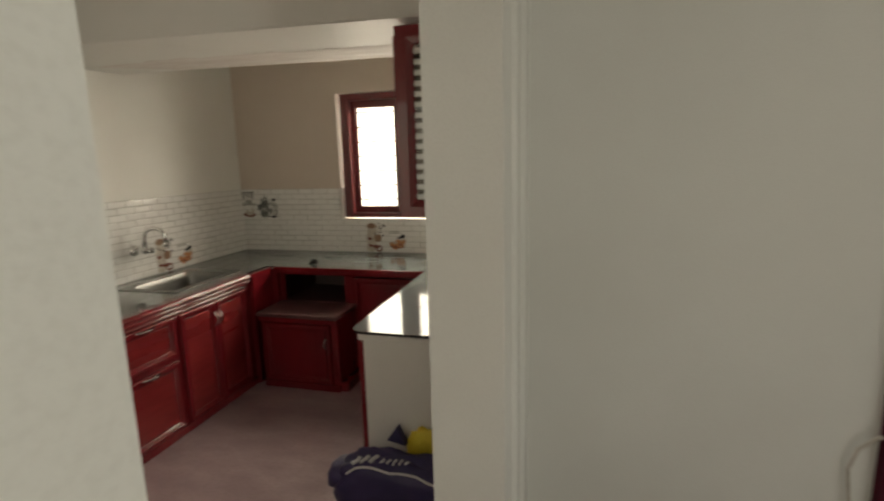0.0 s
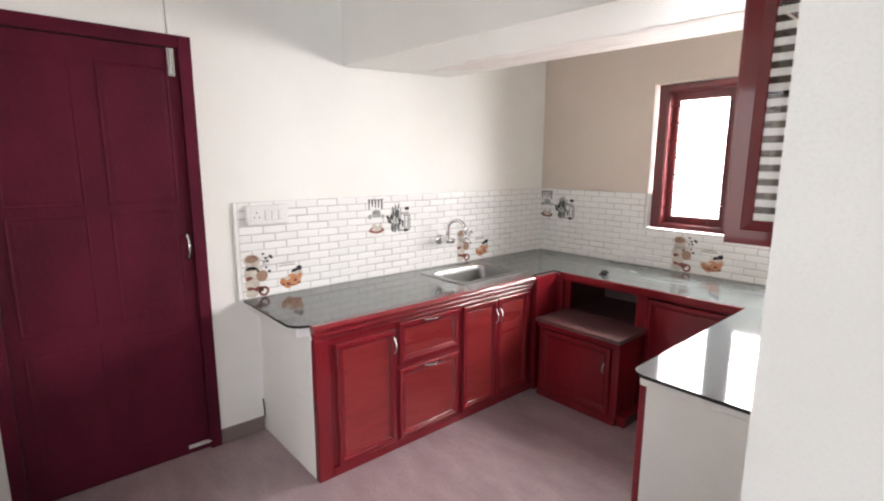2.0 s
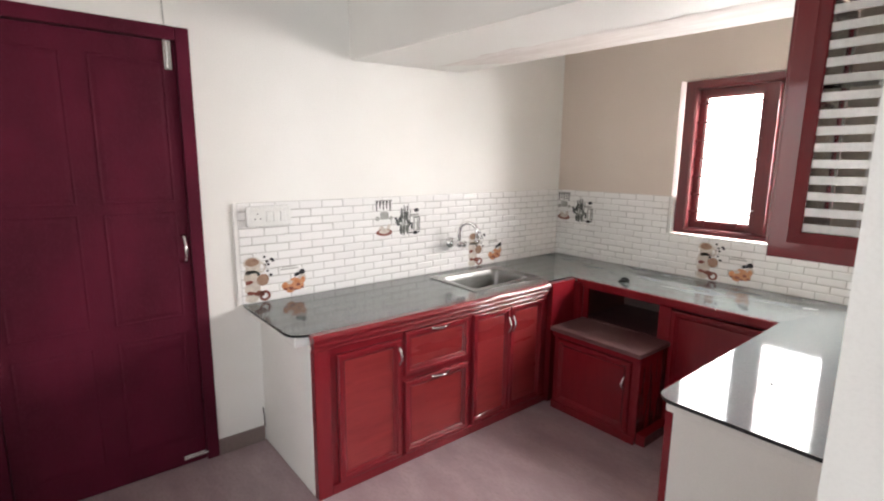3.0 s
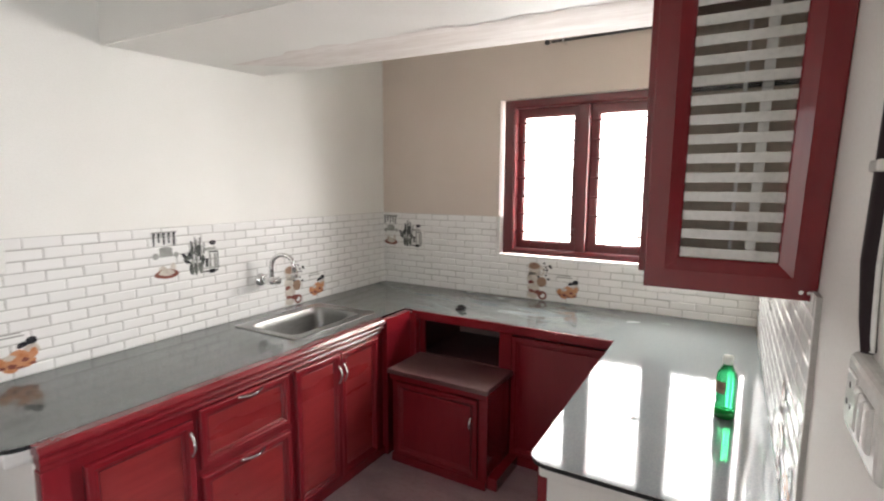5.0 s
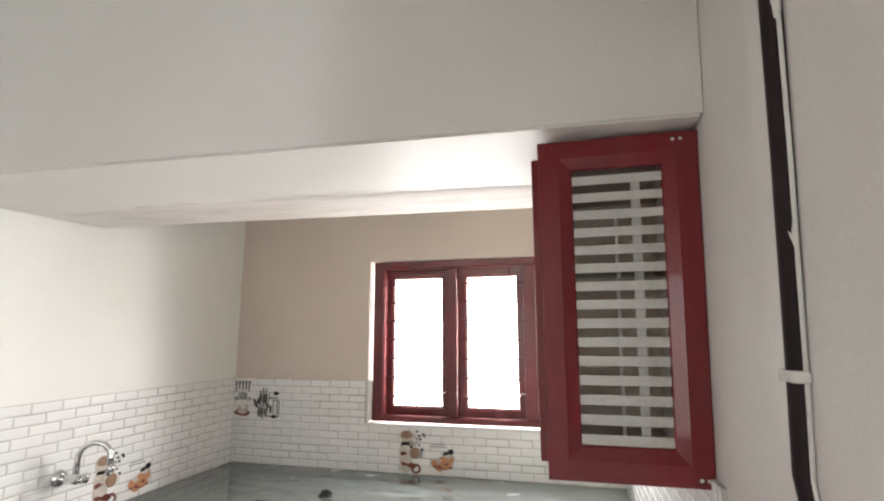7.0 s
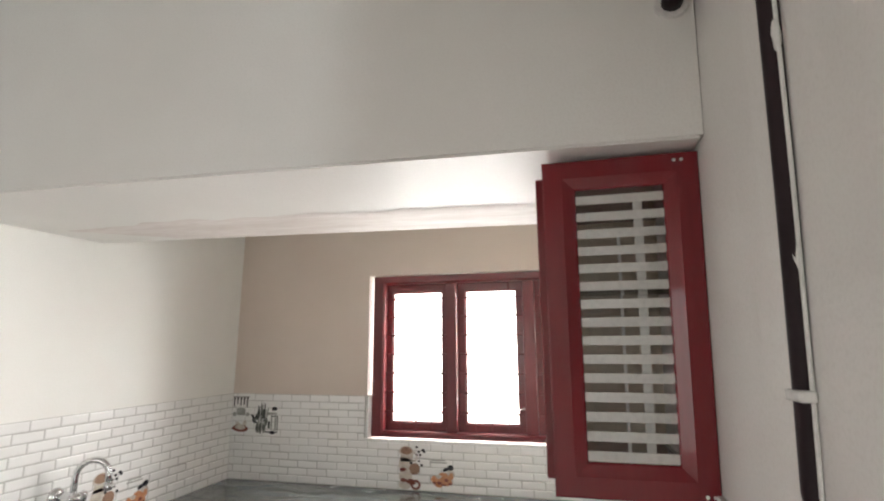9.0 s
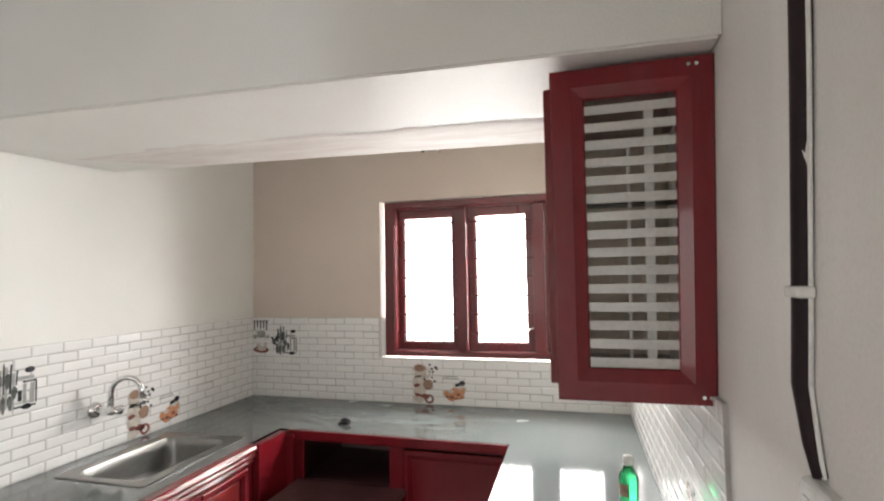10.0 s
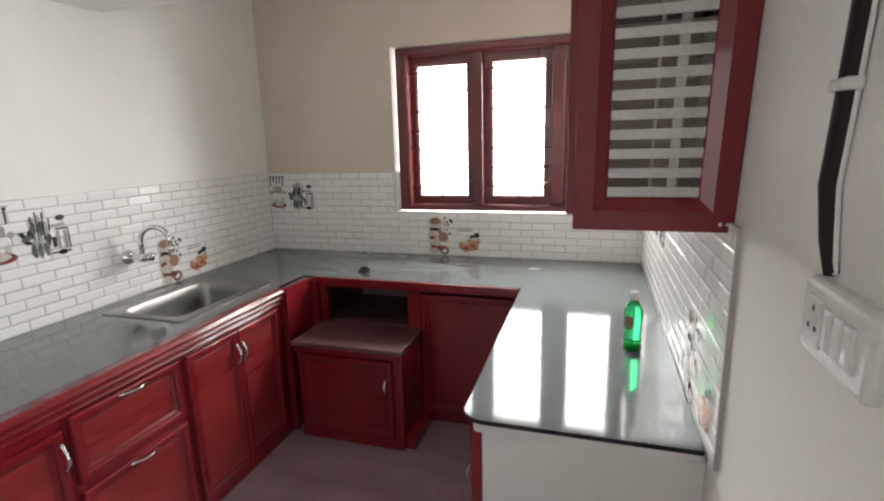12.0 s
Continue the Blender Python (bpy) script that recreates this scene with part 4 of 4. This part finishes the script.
def utensil_motif(bed, m):
    """Printed kitchen tools: a rack, spice pots, a dish of fish, knives and jars; about 0.36 x 0.26."""
    bm = bmesh.new()
    for k, low in enumerate((0.196, 0.21, 0.2, 0.205, 0.192)):
        strip(bm, m, 0.006 + 0.025 * k, 0.015 + 0.025 * k, low, 0.256)
        strip(bm, m, 0.004 + 0.025 * k, 0.02 + 0.025 * k, 0.246, 0.256, 0, 0.0001)
    part("rack_print", bm, INK_BLACK, bed, "printed rack of utensils")
    bm = bmesh.new()
    strip(bm, m, 0.0, 0.128, 0.256, 0.263)
    for u, r in ((0.016, 0.016), (0.118, 0.014)):
        blob(bm, m, u, 0.145, r, r, 10)
    strip(bm, m, 0.035, 0.1, 0.138, 0.176)
    blob(bm, m, 0.066, 0.178, 0.034, 0.01, 12)
    part("pot_print", bm, INK_GREY, bed, "printed grey spice pots")
    bm = bmesh.new()
    blob(bm, m, 0.066, 0.055, 0.062, 0.024, 16, 0.08)
    strip(bm, m, 0.01, 0.122, 0.054, 0.064)
    part("dish_print", bm, INK_RED, bed, "printed red-brown dish")
    bm = bmesh.new()
    blob(bm, m, 0.066, 0.062, 0.04, 0.016, 14, 0.15, 0.0002)
    blob(bm, m, 0.1, 0.085, 0.014, 0.02, 10, 0.1)
    blob(bm, m, 0.045, 0.082, 0.02, 0.012, 10, 0.1)
    part("fish_print", bm, INK_PALE, bed)
    bm = bmesh.new()
    for u0, u1, v0, v1, le in ((0.158, 0.178, 0.12, 0.145, -0.016), (0.17, 0.196, 0.09, 0.115, -0.02), (0.198, 0.205, 0.11, 0.205, -0.002), (0.218, 0.224, 0.1, 0.224, 0.0), (0.242, 0.25, 0.1, 0.218, 0.003), (0.266, 0.272, 0.13, 0.19, 0.004),
                               (0.276, 0.292, 0.06, 0.105, 0.0), (0.346, 0.352, 0.045, 0.135, 0.0), (0.262, 0.35, 0.032, 0.04, 0.0), (0.295, 0.35, 0.134, 0.141, 0.0)):
        strip(bm, m, u0, u1, v0, v1, le)
    blob(bm, m, 0.322, 0.186, 0.021, 0.013, 12)
    blob(bm, m, 0.312, 0.034, 0.022, 0.012, 12)
    blob(bm, m, 0.19, 0.132, 0.014, 0.024, 10, 0.25)
    part("knife_print", bm, INK_BLACK, bed, "printed knives and jars")
    bm = bmesh.new()
    for u, v, ru, rv in ((0.178, 0.118, 0.022, 0.012), (0.196, 0.062, 0.012, 0.03), (0.22, 0.058, 0.01, 0.034), (0.246, 0.06, 0.011, 0.028), (0.205, 0.155, 0.012, 0.03), (0.235, 0.15, 0.01, 0.04), (0.262, 0.1, 0.012, 0.024)):
        blob(bm, m, u, v, ru, rv, 10, 0.22, 0.0001)
    part("leaf_print", bm, INK_DARK, bed, "printed dark herbs")
    bm = bmesh.new()
    for u0, u1, v0, v1 in ((0.199, 0.213, 0.03, 0.2), (0.224, 0.237, 0.04, 0.21), (0.25, 0.263, 0.03, 0.18), (0.296, 0.31, 0.05, 0.13), (0.325, 0.342, 0.045, 0.13), (0.27, 0.34, 0.148, 0.162)):
        strip(bm, m, u0, u1, v0, v1, 0.0, -0.0002)
    part("jar_print", bm, INK_GREY, bed, "printed grey jars")


def food_motif(bed, m):
    """Printed cup of coffee beans, eggs, nuts and a heap of biscuits; about 0.4 x 0.27."""
    bm = bmesh.new()
    strip(bm, m, 0.012, 0.09, 0.165, 0.225, 0.006, -0.0003)
    blob(bm, m, 0.05, 0.226, 0.048, 0.03, 16, 0.04, -0.0002)
    ring_print(bm, m, 0.1, 0.195, 0.022, 0.03, 0.35)
    part("cup_print", bm, INK_PALE, bed, "printed pale coffee cup")
    bm = bmesh.new()
    blob(bm, m, 0.05, 0.229, 0.038, 0.022, 16, 0.06, 0.0001)
    part("bean_print", bm, INK_BROWN, bed, "printed brown beans in a cup")
    bm = bmesh.new()
    blob(bm, m, 0.045, 0.15, 0.045, 0.04, 14, 0.08, -0.0003)
    blob(bm, m, 0.045, 0.085, 0.043, 0.04, 14, 0.08, -0.0003)
    blob(bm, m, 0.04, 0.03, 0.038, 0.026, 12, 0.1, -0.0003)
    part("cloth_print", bm, INK_PALE, bed, "printed pale cloth")
    bm = bmesh.new()
    blob(bm, m, 0.105, 0.125, 0.034, 0.034, 16, 0.04)
    part("egg_print", bm, INK_BROWN, bed, "printed brown egg")
    bm = bmesh.new()
    ring_print(bm, m, 0.112, 0.034, 0.032, 0.03, 0.45)
    blob(bm, m, 0.085, 0.05, 0.03, 0.016, 12, 0.2)
    blob(bm, m, 0.035, 0.058, 0.024, 0.01, 10, 0.2)
    blob(bm, m, 0.028, 0.118, 0.022, 0.012, 10, 0.2)
    part("nut_print", bm, INK_RED, bed, "printed red-brown nuts")
    bm = bmesh.new()
    for u, v, r in ((0.118, 0.252, 0.009), (0.132, 0.226, 0.009), (0.118, 0.208, 0.008), (0.158, 0.236, 0.011), (0.166, 0.226, 0.009), (0.14, 0.208, 0.009), (0.132, 0.172, 0.008), (0.15, 0.148, 0.01), (0.082, 0.158, 0.01)):
        blob(bm, m, u, v, r, r * 0.75, 8)
    blob(bm, m, 0.332, 0.142, 0.02, 0.017, 12, 0.08)
    blob(bm, m, 0.3, 0.13, 0.018, 0.013, 10, 0.25)
    part("seed_print", bm, INK_BLACK, bed, "printed black seeds")
    bm = bmesh.new()
    for u, v, ru, rv in ((0.258, 0.054, 0.034, 0.026), (0.308, 0.066, 0.032, 0.026), (0.285, 0.092, 0.032, 0.02), (0.228, 0.07, 0.018, 0.022), (0.335, 0.092, 0.016, 0.018)):
        blob(bm, m, u, v, ru, rv, 14, 0.14, -0.0002 + 0.0001 * u)
    part("biscuit_print", bm, INK_ORANGE, bed, "printed orange biscuits")
    bm = bmesh.new()
    blob(bm, m, 0.33, 0.105, 0.03, 0.022, 12, 0.12, -0.0003)
    blob(bm, m, 0.258, 0.088, 0.018, 0.011, 12, 0.12, 0.0002)
    part("crumb_print", bm, INK_PALE, bed)
    bm = bmesh.new()
    for u, v, ru, rv in ((0.262, 0.052, 0.016, 0.009), (0.306, 0.07, 0.013, 0.008), (0.232, 0.052, 0.012, 0.006), (0.288, 0.042, 0.018, 0.005), (0.33, 0.05, 0.012, 0.006)):
        blob(bm, m, u, v, ru, rv, 10, 0.25, 0.0002)
    part("syrup_print", bm, INK_RED, bed)
    bm = bmesh.new()
    strip(bm, m, 0.205, 0.31, 0.165, 0.172)
    strip(bm, m, 0.215, 0.3, 0.178, 0.184)
    part("script_print", bm, INK_GREY, bed, "faint grey printed writing")


ml = face_plus_x(0.0, -2.695, TZ0)
bed = backsplash("backsplash_left", ml, 2.695 - 0.013, "white brick-shaped glazed wall tiles with printed kitchen motifs")
utensil_motif(bed, ml @ Matrix.Translation((0.845, 0.27, 0)))
food_motif(bed, ml @ Matrix.Translation((0.012, 0.0, 0)))
food_motif(bed, ml @ Matrix.Translation((1.645, 0.0, 0)))
structure("tile_edge", block(0.0, 0.0135, -2.716, -2.6955, TZ0 - 0.002, TZ1, 0.002), PASTE, "rough grey plaster edge beside the wall tiles", "tile edge")
mb = face_minus_y(0.0, 0.0, TZ0)
bed = backsplash("backsplash_back", mb, W, "white brick-shaped glazed wall tiles below the window", (WIN[0] - 0.006, WIN[1] + 0.004, WIN[2] - TZ0 - 0.006), -0.03)
utensil_motif(bed, mb @ Matrix.Translation((0.012, 0.27, 0)))
food_motif(bed, mb @ Matrix.Translation((1.215, 0.0, 0)))
mr = face_minus_x(W, -0.013, TZ0)
bed = backsplash("backsplash_right", mr, 1.99, "white brick-shaped glazed wall tiles above the granite", None, -0.05)
utensil_motif(bed, mr @ Matrix.Translation((0.62, 0.27, 0)))
food_motif(bed, mr @ Matrix.Translation((1.58, 0.0, 0)))

# ---- the right wall is plastered out of true: it leans out towards the top beyond the doorway ----
for ob in list(bpy.data.objects):
    root = ob
    while root.parent is not None:
        root = root.parent
    if ob.type != "MESH" or root.name not in {"wall_right", "wall_cabinet", "wall_conduit", "pipe_stub", "loft", "loft_skim"}:
        continue
    back = ob.matrix_world.inverted()
    for v in ob.data.vertices:
        p = ob.matrix_world @ v.co
        across = min(max((p.x - 2.226) / 0.334, 0.0), 1.0) if p.x < W + 0.1 else 0.0
        along = min(max((p.y + 2.68) / 0.73, 0.0), 1.0)
        p.x += 0.032 * max(p.z - 1.36, 0.0) * across * along
        v.co = back @ p
